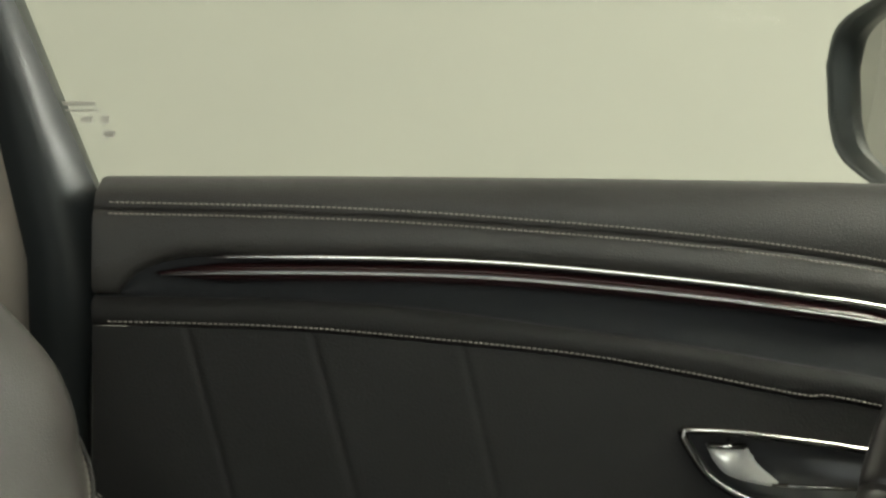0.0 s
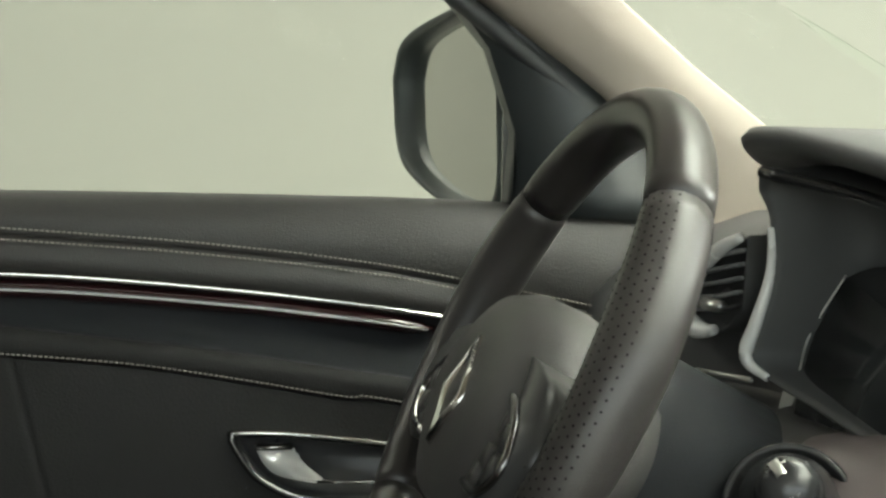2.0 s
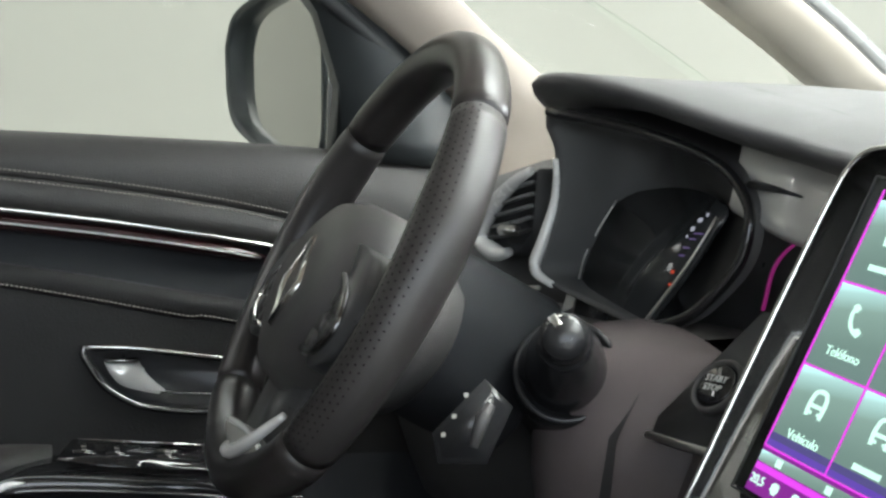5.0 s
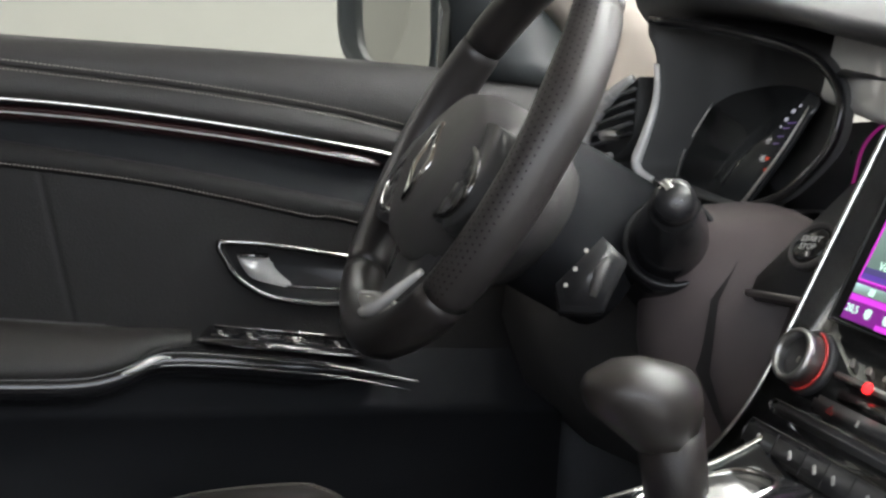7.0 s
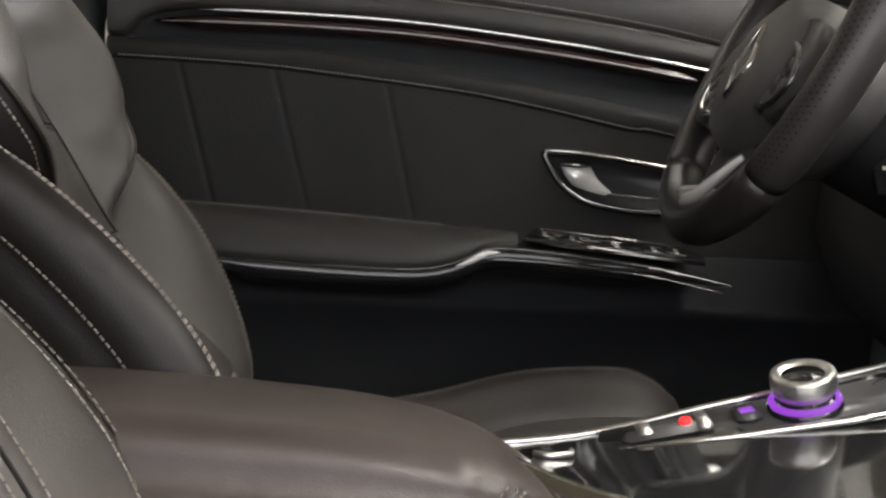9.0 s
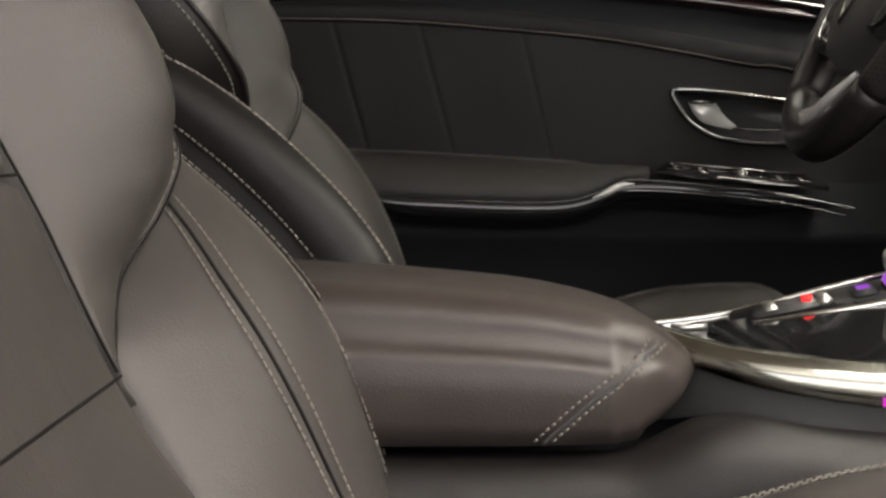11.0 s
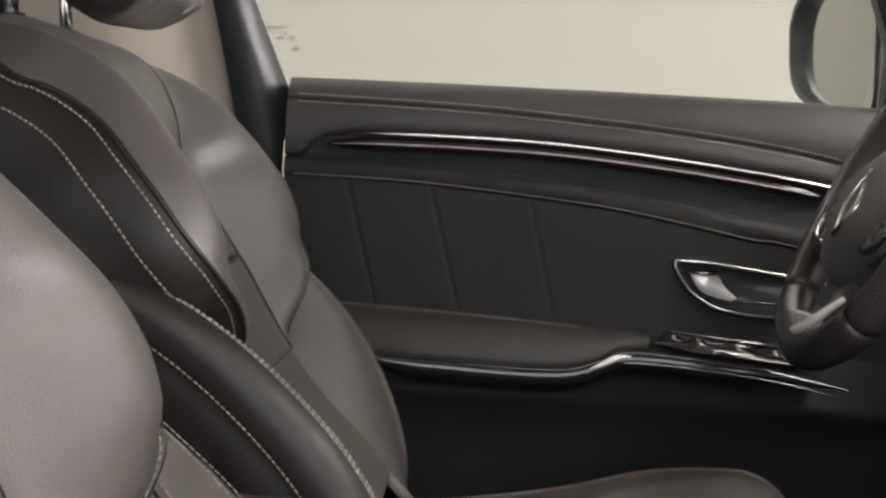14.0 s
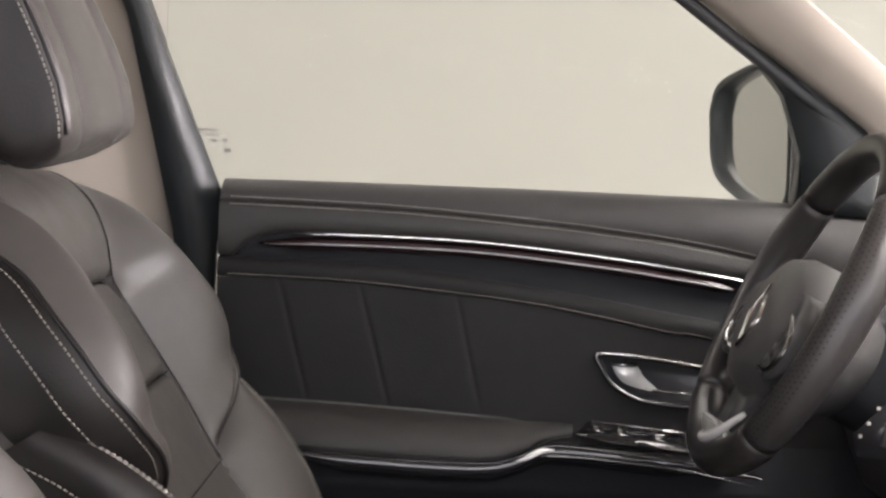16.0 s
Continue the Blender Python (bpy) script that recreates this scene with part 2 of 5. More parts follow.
def stitches(curve, m_normal, pitch=0.0052, length=0.0036, r=0.0006, bm=None):
    """Single raised stitches along a line of points."""
    bm = bm or bmesh.new()
    p = [Vector(q) for q in curve]
    run, nxt = 0.0, 0.0
    nrm = Vector(m_normal).normalized()
    for a, b in zip(p, p[1:]):
        seg = (b - a).length
        if seg < 1e-6:
            continue
        d = (b - a) / seg
        s = d.cross(nrm).normalized()
        while nxt < run + seg:
            c = a + d * (nxt - run)
            e = c + d * length
            q = [c + s * r, c + nrm * r * 1.4, c - s * r]
            w = [e + s * r, e + nrm * r * 1.4, e - s * r]
            va, vb = [bm.verts.new(k) for k in q], [bm.verts.new(k) for k in w]
            bm.faces.new((va[0], va[1], vb[1], vb[0]))
            bm.faces.new((va[1], va[2], vb[2], vb[1]))
            bm.faces.new(va)
            bm.faces.new(vb[::-1])
            nxt += pitch
        run += seg
    return bm

# ---- the showroom round the car ----
def plain_box(name, lo, hi, mat, label="", category=""):
    bm = box(lo, hi, 0)
    me = bpy.data.meshes.new(name)
    bm.to_mesh(me)
    bm.free()
    me.materials.append(mat)
    return tagged(new(name, me), label, category, kind="structure")


plain_box("floor", (-7, -6.2, -0.1), (9, 6.2, 0), FLOORTILE, "pale tiled showroom floor", "floor")
plain_box("wall_north", (-7, 4.8, 0), (9, 5.0, 4.5), WALLPAINT, "plain off-white showroom wall", "wall")
for k, (lo, hi) in enumerate((((-7, -6.2, 0), (-5.4, -6.0, 4.5)), ((6.4, -6.2, 0), (9, -6.0, 4.5)), ((-5.4, -6.2, 0), (6.4, -6.0, 0.4)), ((-5.4, -6.2, 3.5), (6.4, -6.0, 4.5)))):
    plain_box("wall_south_%d" % (k + 1), lo, hi, WALLPAINT, "plain off-white showroom wall round the glass front", "wall")
win = plain_box("window_1", (-5.4, -6.16, 0.4), (6.4, -6.14, 3.5), GLASS, "wide showroom glass front", "window")
win.visible_shadow = False
for k, (lo, hi) in enumerate((((8.8, -6.0, 0), (9.0, -5.1, 4.5)), ((8.8, 1.5, 0), (9.0, 4.8, 4.5)), ((8.8, -5.1, 0), (9.0, 1.5, 0.5)), ((8.8, -5.1, 3.7), (9.0, 1.5, 4.5)))):
    plain_box("wall_east_%d" % (k + 1), lo, hi, WALLPAINT, "plain off-white showroom wall round a window", "wall")
win = plain_box("window_2", (8.94, -5.1, 0.5), (8.96, 1.5, 3.7), GLASS, "wide showroom window", "window")
win.visible_shadow = False
plain_box("wall_west", (-7, -6.0, 0), (-6.8, 4.8, 4.5), WALLPAINT, "plain off-white showroom wall", "wall")
plain_box("ceiling", (-7, -6.2, 4.5), (9, 5.0, 4.6), CEILPAINT, "plain white showroom ceiling", "ceiling")

# ---- car shell ----
shell = thing("car_shell", (-0.6, 0, 0.0), "car body shell with beige headliner and dark carpet", "car body")
for u in (-1.9, 0.55):
    for v in (-0.6, 0.66):
        part("underbody_block", box((u - 0.1, v - 0.08, 0.0), (u + 0.1, v + 0.08, 0.26), 0.01), CARPET, shell, "dark underbody support")
part("floor_pan", box((-2.3, -0.80, 0.25), (0.75, 0.86, 0.33), 0.01), CARPET, shell, "black carpeted floor")
part("firewall", box((0.55, -0.82, 0.33), (0.62, 0.82, 1.08), 0.01), CARPET, shell)
part("front_footwell_side", box((-0.02, 0.76, 0.33), (0.60, 0.82, 1.06), 0.01), CARPET, shell)
part("front_footwell_right", box((0.0, -0.82, 0.33), (0.60, -0.76, 1.06), 0.01), CARPET, shell)
part("tunnel", box((0.0, -0.10, 0.33), (0.58, 0.16, 0.82), 0.02), CARPET, shell)
part("rear_bulkhead", box((-2.3, -0.80, 0.33), (-2.2, 0.86, 1.60), 0.02), CARPET, shell)
part("roof_lining", loft([[(u, v, 1.60 - 0.05 * (v / 0.7) ** 4 - 0.10 * max(0, (u + 0.25) / 0.4) ** 2) for v in np.linspace(-0.62, 0.62, 15)] for u in np.linspace(-2.3, -0.05, 12)]), BEIGE, shell, "pale beige cloth headliner")
part("roof_skin", loft([[(u, v, 1.63 - 0.05 * (v / 0.7) ** 4 - 0.10 * max(0, (u + 0.25) / 0.4) ** 2) for v in np.linspace(-0.66, 0.66, 15)] for u in np.linspace(-2.3, 0.0, 12)]), PILLAR, shell)
part("rear_side_panel", box((-2.25, 0.80, 0.33), (-0.98, 0.86, 1.12), 0.02), CARPET, shell)
part("rear_quarter_glass_blind", box((-2.25, 0.80, 1.12), (-1.30, 0.82, 1.60), 0.01), PILLAR, shell, "dark tinted rear side glass")
part("side_sill", box((-2.25, 0.74, 0.30), (0.6, 0.84, 0.42), 0.02), PLASTIC, shell)
part("right_sill", box((-2.25, -0.84, 0.28), (0.6, -0.74, 0.40), 0.02), PLASTIC, shell)

# ---- driver's door, in room axes: x forward, y outward ----
door = thing("car_door", (-0.1, 0.72, 0.42), "black leather-trimmed car door with burgundy inlay, closed", "car door", m=ROOM)
belt_z = curve1([(-0.62, 1.132), (-0.5, 1.134), (-0.28, 1.136), (-0.05, 1.1365), (0.18, 1.135), (0.30, 1.130), (0.50, 1.115)])
seam_z = curve1([(-0.62, 1.108), (-0.5, 1.107), (-0.28, 1.104), (-0.1, 1.094), (0.0, 1.086), (0.1, 1.075), (0.2, 1.059), (0.50, 1.00)])
bar_z = curve1([(-0.62, 1.055), (-0.50, 1.060), (-0.41, 1.064), (-0.28, 1.0655), (-0.15, 1.0625), (0.0, 1.0505), (0.1, 1.039), (0.19, 1.026), (0.50, 0.975)])
low_z = curve1([(-0.62, 1.026), (-0.5, 1.029), (-0.28, 1.026), (-0.1, 1.007), (0.0, 0.994), (0.1, 0.978), (0.18, 0.965), (0.50, 0.90)])
pad_z = curve1([(-0.62, 1.003), (-0.5, 1.004), (-0.35, 1.002), (-0.24, 0.995), (-0.1, 0.983), (0.0, 0.968), (0.1, 0.950), (0.16, 0.943), (0.50, 0.87)])
XS = list(np.linspace(-0.512, 0.41, 52))


def recess_z(x):
    """Upper edge of the black recess, closing in a rounded end behind the inlay."""
    k = min(1.0, max(0.0, (x + 0.492) / 0.075))
    return low_z(x) + 0.002 + (bar_z(x) + 0.001 - low_z(x) - 0.002) * math.sqrt(1 - (1 - k) ** 2)


def door_strip(rows):
    """Rows of functions x -> (y, z), skinned along the door."""
    return loft([[(x, *f(x)) for f in rows] for x in XS])


part("belt_trim", door_strip([
    lambda x: (0.775, belt_z(x) - 0.012), lambda x: (0.768, belt_z(x) - 0.001), lambda x: (0.745, belt_z(x) + 0.0005), lambda x: (0.729, belt_z(x) - 0.002),
    lambda x: (0.717, belt_z(x) - 0.009), lambda x: (0.709, (belt_z(x) + seam_z(x)) / 2 - 0.001), lambda x: (0.7035, seam_z(x) + 0.001), lambda x: (0.706, seam_z(x) - 0.0015)]), DOOR_SOFT, door, "soft black belt trim")
part("upper_trim", door_strip([
    lambda x: (0.706, seam_z(x) - 0.0015), lambda x: (0.7025, seam_z(x) - 0.004), lambda x: (0.700, seam_z(x) - 0.009), lambda x: (0.697, (seam_z(x) + recess_z(x)) / 2),
    lambda x: (0.697, recess_z(x) + 0.007), lambda x: (0.702, recess_z(x) + 0.002), lambda x: (0.716, recess_z(x))]), DOOR_SOFT, door)
part("bar_recess", door_strip([
    lambda x: (0.716, recess_z(x)), lambda x: (0.720, low_z(x) + 0.5 * (recess_z(x) - low_z(x))), lambda x: (0.716, low_z(x) + 0.002), lambda x: (0.704, low_z(x))]), DOOR_LOW, door, "black recess below the inlay")
part("pad_roll", door_strip([
    lambda x: (0.704, low_z(x)), lambda x: (0.6985, low_z(x) - 0.004), lambda x: (0.6965, low_z(x) - 0.010), lambda x: (0.6968, pad_z(x) + 0.008),
    lambda x: (0.699, pad_z(x) + 0.0015), lambda x: (0.7035, pad_z(x))]), DOOR_CLOTH, door, "padded leather roll")
GROOVES = [(-0.428, 0.036), (-0.320, 0.036), (-0.192, 0.032)]


def insert_y(x, z):
    y = 0.700
    for gx, lean in GROOVES:
        c = gx + lean * (0.995 - z) / 0.13
        y += 0.0010 * math.exp(-(((x - c) / 0.0035) ** 2))
    return y


HANDLE = [(0.000, 0.922), (0.05, 0.920), (0.133, 0.910), (0.185, 0.902), (0.196, 0.893), (0.190, 0.870), (0.165, 0.857), (0.118, 0.855), (0.075, 0.859), (0.050, 0.865), (0.022, 0.882), (0.006, 0.904), (-0.002, 0.918)]
bezel_in = spline([(x, z, 0) for x, z in HANDLE], 5)


def inside(x, z, poly):
    odd = False
    for (ax, az), (bx, bz) in zip(poly, poly[1:] + poly[:1]):
        if (az > z) != (bz > z) and x < (bx - ax) * (z - az) / (bz - az) + ax:
            odd = not odd
    return odd


HOLE = [(0.09 + (x - 0.09) * 0.985, 0.885 + (z - 0.885) * 0.975) for x, z in HANDLE]
XI = sorted(set(XS) | {round(gx + d, 4) for gx, _ in GROOVES for d in np.linspace(-0.012, 0.05, 32)} | {round(x, 4) for x in np.linspace(-0.006, 0.20, 60)})
part("door_insert", loft([[(x, insert_y(x, z) + (0.034 if inside(x, z, HOLE) else 0), z) for z in [pad_z(x) + k * (0.80 - pad_z(x)) for k in np.linspace(0, 1, 70)]] for x in XI]), DOOR_CLOTH, door, "black leather insert with pressed grooves")
part("lower_panel", door_strip([
    lambda x: (0.700, 0.805), lambda x: (0.690, 0.775), lambda x: (0.680, 0.745), lambda x: (0.675, 0.735), lambda x: (0.684, 0.728), lambda x: (0.688, 0.66), lambda x: (0.695, 0.50), lambda x: (0.72, 0.42)]), DOOR_LOW, door, "moulded lower door panel with pocket lip")
part("outer_skin", door_strip([lambda x: (0.775, belt_z(x) - 0.012), lambda x: (0.83, 0.95), lambda x: (0.85, 0.7), lambda x: (0.80, 0.42), lambda x: (0.72, 0.42)]), PILLAR, door, "dark outer door skin")
# stitched seams
for name, f, dy, dz in (("upper_stitching", seam_z, 0.7022, 0.0042), ("upper_stitching", seam_z, 0.6995, -0.0055), ("pad_stitching", pad_z, 0.6972, 0.004)):
    part(name, stitches([(x, dy, f(x) + dz) for x in np.linspace(-0.498, 0.34, 150)], (0, -1, 0), 0.0046, 0.0034, 0.0008), THREAD, door, "contrast stitching")
# lacquered inlay with a bright upper edge
XB = list(np.linspace(-0.460, 0.187, 44))


def inlay_ring(x):
    k = min(1.0, max(0.02, (x + 0.462) / 0.06)) ** 0.6
    k *= min(1.0, max(0.1, (0.19 - x) / 0.03)) ** 0.5
    top, h = bar_z(x) - 0.004 - 0.008 * (1 - k), 0.0180 * k
    out = []
    for j in range(14):
        a = math.pi * j / 13
        out.append((x, 0.7175 - 0.0185 * abs(math.sin(a)) ** 0.7 * (0.4 + 0.6 * k), top - h * (1 - math.cos(a)) / 2))
    return out + [(x, 0.724, top - h), (x, 0.724, top)]


inlay = part("inlay", loft([inlay_ring(x) for x in XB], closed=True, caps=True), LACQUER, door, "glossy burgundy lacquer inlay")
part("bright_edge", tube([(x, 0.7005, bar_z(x) + 0.0005) for x in np.linspace(-0.412, 0.320, 40)], 0.0026, 8, taper=lambda k: min(1, 0.25 + k * 8)), CHROME, inlay, "thin bright metal edge")
# the lacquer's lower reflected highlight, put in as a thin metal bar
part("inlay_highlight", tube([(x, 0.6990, bar_z(x) - 0.0135) for x in np.linspace(-0.452, 0.178, 40)], 0.0013, 6, taper=lambda k: 0.3 + 0.7 * min(1.0, 6 * k)), KNOBMETAL, inlay, "lower highlight of the lacquer, built as a thin metal line")
# inner handle
handle = part("handle_bezel", tube([(q.x, 0.6965, q.y) for q in bezel_in[:-1]], 0.0034, 8, closed=True, up=(0, 1, 0)), DARKMETAL, door, "dark chrome handle surround")
part("handle_top_edge", tube([(q.x, 0.6945, q.y + 0.001) for q in bezel_in[:16]], 0.0026, 8, taper=lambda k: 0.5 + 0.5 * math.sin(math.pi * min(1, k * 3 + 0.1) / 2)), CHROME, handle, "bright upper edge")
cup = [[(0.09 + (q.x - 0.09) * s, y, 0.885 + (q.y - 0.885) * s) for q in bezel_in[:-1]] for s, y in ((1.0, 0.6975), (0.95, 0.699), (0.92, 0.712), (0.84, 0.722))]
part("handle_cup", loft(cup, closed=True, caps="end"), PLASTIC_SMOOTH, handle, "black finger recess")
lev = spline([(0.021, 0.908, 0), (0.034, 0.9095, 0), (0.054, 0.9085, 0), (0.060, 0.899, 0), (0.070, 0.888, 0), (0.084, 0.876, 0), (0.078, 0.873, 0), (0.056, 0.877, 0), (0.038, 0.883, 0), (0.027, 0.895, 0)], 4)
lever = part("door_lever", slab([(q.x, q.y) for q in lev], 0.006, 0.0025, Matrix.Translation((0, 0.7105, 0)) @ Matrix.Rotation(radians(90), 4, "X")), PALETRIM, handle, "satin metal door lever")
part("lever_tip", box((0.021, 0.700, 0.9050), (0.056, 0.706, 0.9105), 0.0015), CHROME, lever, "bright lever tip")
part("lever_edge", tube([(0.078, 0.7055, 0.8745), (0.105, 0.7055, 0.8725), (0.175, 0.7065, 0.8705)], 0.0016, 6), DARKMETAL, lever)
# armrest
arm_back = curve1([(-0.62, 0.848), (-0.385, 0.842), (-0.24, 0.836), (-0.15, 0.831), (-0.09, 0.829), (-0.03, 0.834), (0.05, 0.842)])
arm_front = curve1([(-0.62, 0.796), (-0.45, 0.792), (-0.30, 0.787), (-0.21, 0.784), (-0.137, 0.786), (-0.095, 0.799), (-0.072, 0.810), (-0.03, 0.811), (0.03, 0.807), (0.12, 0.798), (0.21, 0.781), (0.30, 0.762)])


def arm_row(x):
    zb, zf = arm_back(x), arm_front(x)
    yf = 0.628 + 0.02 * max(0, (-0.35 - x) / 0.25)
    f = min(1.0, max(0.0, (x + 0.125) / 0.095)) ** 1.5
    d = (zb - zf) * (1 - 0.45 * f)
    zb = zf + d
    ys = (0.702, 0.690, 0.676, 0.658, 0.643, yf + 0.004, yf, yf + 0.001, yf + 0.012, 0.69)
    zs = (zb, zb + 0.001, zb - 0.03 * d, zb - 0.16 * d, zb - 0.36 * d, zb - 0.62 * d, zf + 0.14 * d, zf, zf - 0.012, zf - 0.02)
    return [(x, 0.703 - (0.703 - y) * (1 - 0.82 * f), z) for y, z in zip(ys, zs)]


part("armrest_pad", loft([arm_row(x) for x in np.linspace(-0.56, -0.028, 34)]), DOOR_SOFT, door, "padded dark leather armrest")
part("armrest_crease", tube([(x, 0.688, arm_back(x) + 0.0012) for x in np.linspace(-0.55, -0.12, 40)], 0.0012, 6), MATTE, door)
part("armrest_stitching", stitches([(x, 0.682, arm_back(x) + 0.0012) for x in np.linspace(-0.55, -0.12, 80)], (0, -0.6, 0.8), 0.0046, 0.0034, 0.0005), THREAD_DARK, door, "stitched armrest edge")


def fas(x):
    z, k = arm_front(x), min(1.0, max(0.05, (0.215 - x) / 0.12), ) * min(1.0, max(0.1, (x + 0.43) / 0.10))
    return [(x, 0.640, z - 0.002), (x, 0.622, z - 0.001), (x, 0.617, z - 0.004), (x, 0.617, z - 0.004 - 0.010 * k), (x, 0.622, z - 0.004 - 0.018 * k), (x, 0.655, z - 0.004 - 0.030 * k)]


part("armrest_deck", loft([[(x, 0.702, arm_front(x) + 0.004), (x, 0.66, arm_front(x) + 0.001), (x, 0.630, arm_front(x) - 0.002)] for x in np.linspace(-0.15, 0.19, 24)]), GLOSS, door, "piano black armrest deck")
part("armrest_fascia", loft([fas(x) for x in np.linspace(-0.42, 0.21, 40)]), GLOSS, door, "piano black armrest fascia")
part("fascia_edge", tube([(x, 0.6185, arm_front(x) - 0.0015 - 0.004 * max(0, x + 0.04) / 0.2) for x in np.linspace(-0.27, 0.17, 40)], 0.0012, 6, taper=lambda k: 0.3 + 0.7 * min(1, k * 1.6)), DARKMETAL, door, "thin bright edge")
# silver bar in place of the glint on the fascia's nose
part("nose_glint", tube(spline([(x, 0.6155, arm_front(x) - 0.006) for x in (-0.108, -0.092, -0.074, -0.058)], 4), 0.0042, 8, flat=0.7, taper=lambda k: 0.25 + math.sin(math.pi * k)), SILVER, door, "glint on the nose of the fascia, built as a silver bar")
part("fascia_lip", tube([(x, 0.6165, arm_front(x) - 0.014) for x in np.linspace(-0.075, 0.20, 24)], 0.002, 6, taper=lambda k: 1.3 - 1.1 * k), DARKMETAL, door, "bright lower edge")
tilt = Matrix.Translation((0.062, 0.672, 0.8150)) @ Matrix.Rotation(radians(5), 4, "Y") @ Matrix.Rotation(radians(14), 4, "X")
swp = part("switch_panel", slab([(-0.090, -0.022), (-0.072, 0.026), (0.11, 0.026), (0.13, 0.0), (0.125, -0.028), (-0.04, -0.030)], 0.0035, 0.0015, tilt), GLOSS, door, "piano black window switch panel")
part("panel_edge", tube([tilt @ Vector(q) for q in ((-0.066, 0.026, 0.0035), (0.02, 0.026, 0.004), (0.108, 0.026, 0.0035))], 0.0009, 6), CHROME, swp, "bright edge")
for sx, sy in ((-0.062, 0.004), (-0.030, 0.003), (0.020, 0.002), (0.068, 0.001), (0.096, 0.003)):
    sw = part("window_switch", box((sx - 0.012, sy - 0.012, 0.003), (sx + 0.011, sy + 0.008, 0.0044), 0.0008, m=tilt), GLOSS, swp)
    for dy in (-0.006, 0.003):
        part("switch_symbol", box((sx - 0.0024, sy + dy - 0.0011, 0.0044), (sx + 0.0024, sy + dy + 0.0011, 0.0048), 0.0002, 1, m=tilt), INK, sw)
# window glass and frame
part("window_glass", box((-0.60, 0.752, 1.10), (0.26, 0.756, 1.52), 0), GLASS, door, "clear side window").visible_shadow = False
fr = [(-0.480, 1.122), (-0.497, 1.10), (-0.600, 1.348), (-0.70, 1.60), (-0.745, 1.60), (-0.632, 1.348), (-0.556, 1.06), (-0.556, 0.70), (-0.508, 0.70), (-0.508, 1.05), (-0.482, 1.08)][::-1]
part("window_frame", slab([(x - 0.016, z) for x, z in fr], 0.045, 0.012, Matrix.Translation((0, 0.770, 0)) @ Matrix.Rotation(radians(90), 4, "X"), 3), PILLAR, door, "black door frame beside the pillar")
flag = [(0.262, 1.130), (0.268, 1.20), (0.240, 1.280), (0.158, 1.375), (0.02, 1.52), (0.05, 1.53), (0.165, 1.40), (0.318, 1.262), (0.43, 1.155), (0.475, 1.112), (0.315, 1.113), (0.285, 1.119)]
part("mirror_flag", slab(flag[::-1], 0.05, 0.006, Matrix.Translation((0, 0.762, 0)) @ Matrix.Rotation(radians(90), 4, "X"), 2), PILLAR, door, "black triangular mirror base and frame")
part("frame_top", tube([(-0.66, 0.75, 1.52), (-0.3, 0.75, 1.56), (0.0, 0.75, 1.53)], 0.02, 8), PILLAR, door)
for k, (w, h) in enumerate(((0.030, 0.0035), (0.036, 0.0018), (0.010, 0.005), (0.007, 0.006), (0.010, 0.0055))):
    x = (-0.540, -0.540, -0.532, -0.516, -0.512)[k]
    z = (1.199, 1.193, 1.185, 1.185, 1.172)[k]
    part("glass_mark", box((x - w / 2, 0.7500, z - h / 2), (x + w / 2, 0.7512, z + h / 2), 0), INK, door, "small dark print on the glass", smooth=False)
# door mirror
mo = spline([(-0.179, 1.235, 0), (-0.168, 1.262, 0), (-0.13, 1.276, 0), (-0.065, 1.284, 0), (-0.048, 1.262, 0), (-0.040, 1.18, 0), (-0.040, 1.128, 0), (-0.062, 1.116, 0), (-0.105, 1.128, 0), (-0.143, 1.149, 0), (-0.165, 1.170, 0), (-0.177, 1.205, 0)], 5)
cx, cz = -0.095, 1.201


def mirror_pt(q, k, d):
    """A point of the mirror: its outline scaled by k, d along the way that the housing swells, forward and outward."""
    w = (q.x - cx) / 0.0695 * k * 1.07 - 0.07
    return Vector((0.252 + 0.042 * w + 0.95 * d, 0.916 - 0.092 * w + 0.25 * d, 1.235 + 1.26 * (q.y - cz) * k))


rings = [[mirror_pt(q, k, d) for q in mo[:-1]] for k, d in ((0.93, 0.006), (0.95, -0.012), (0.975, -0.016), (1.02, -0.016), (1.06, -0.008), (1.09, 0.02), (0.98, 0.07), (0.6, 0.105), (0.3, 0.112))]
mir = part("mirror_housing", loft(rings, closed=True, caps="end"), PILLAR, door, "black door mirror housing")
bm = bmesh.new()
bm.faces.new([bm.verts.new(mirror_pt(q, 0.95, 0.004)) for q in mo[:-1]])
part("mirror_pane", bm, MIRROR, mir, "clean mirror glass", smooth=False)
part("mirror_arm", tube([(0.34, 0.90, 1.135), (0.335, 0.84, 1.125), (0.33, 0.77, 1.12)], 0.018, 10, flat=0.7), PILLAR, mir)

# ---- steering wheel: local x to its right, y up the rim, z towards the driver ----
tau, psi = radians(26.6), radians(-2.3)
fw = Vector((math.cos(psi), math.sin(psi), 0))
wx = Vector((math.sin(psi), -math.cos(psi), 0))
wy = fw * math.sin(tau) + Vector((0, 0, math.cos(tau)))
wz = wx.cross(wy)
WHEEL_AT = (0.174, 0.376, 1.022)
WM = Matrix.Translation(WHEEL_AT) @ Matrix((wx, wy, wz)).transposed().to_4x4() @ Matrix.Scale(1.13, 4)
wheel = thing("steering_wheel", WHEEL_AT, "black leather steering wheel with metal spoke trim", "steering wheel", m=ROOM)
RIM, TURN = 0.176, 0.0


def rim_at(a):
    """Radius of the middle line of the rim; the bottom is slightly flattened."""
    return RIM * (1 - 0.065 * math.exp(-((math.sin(a) + 1) / 0.22) ** 2))



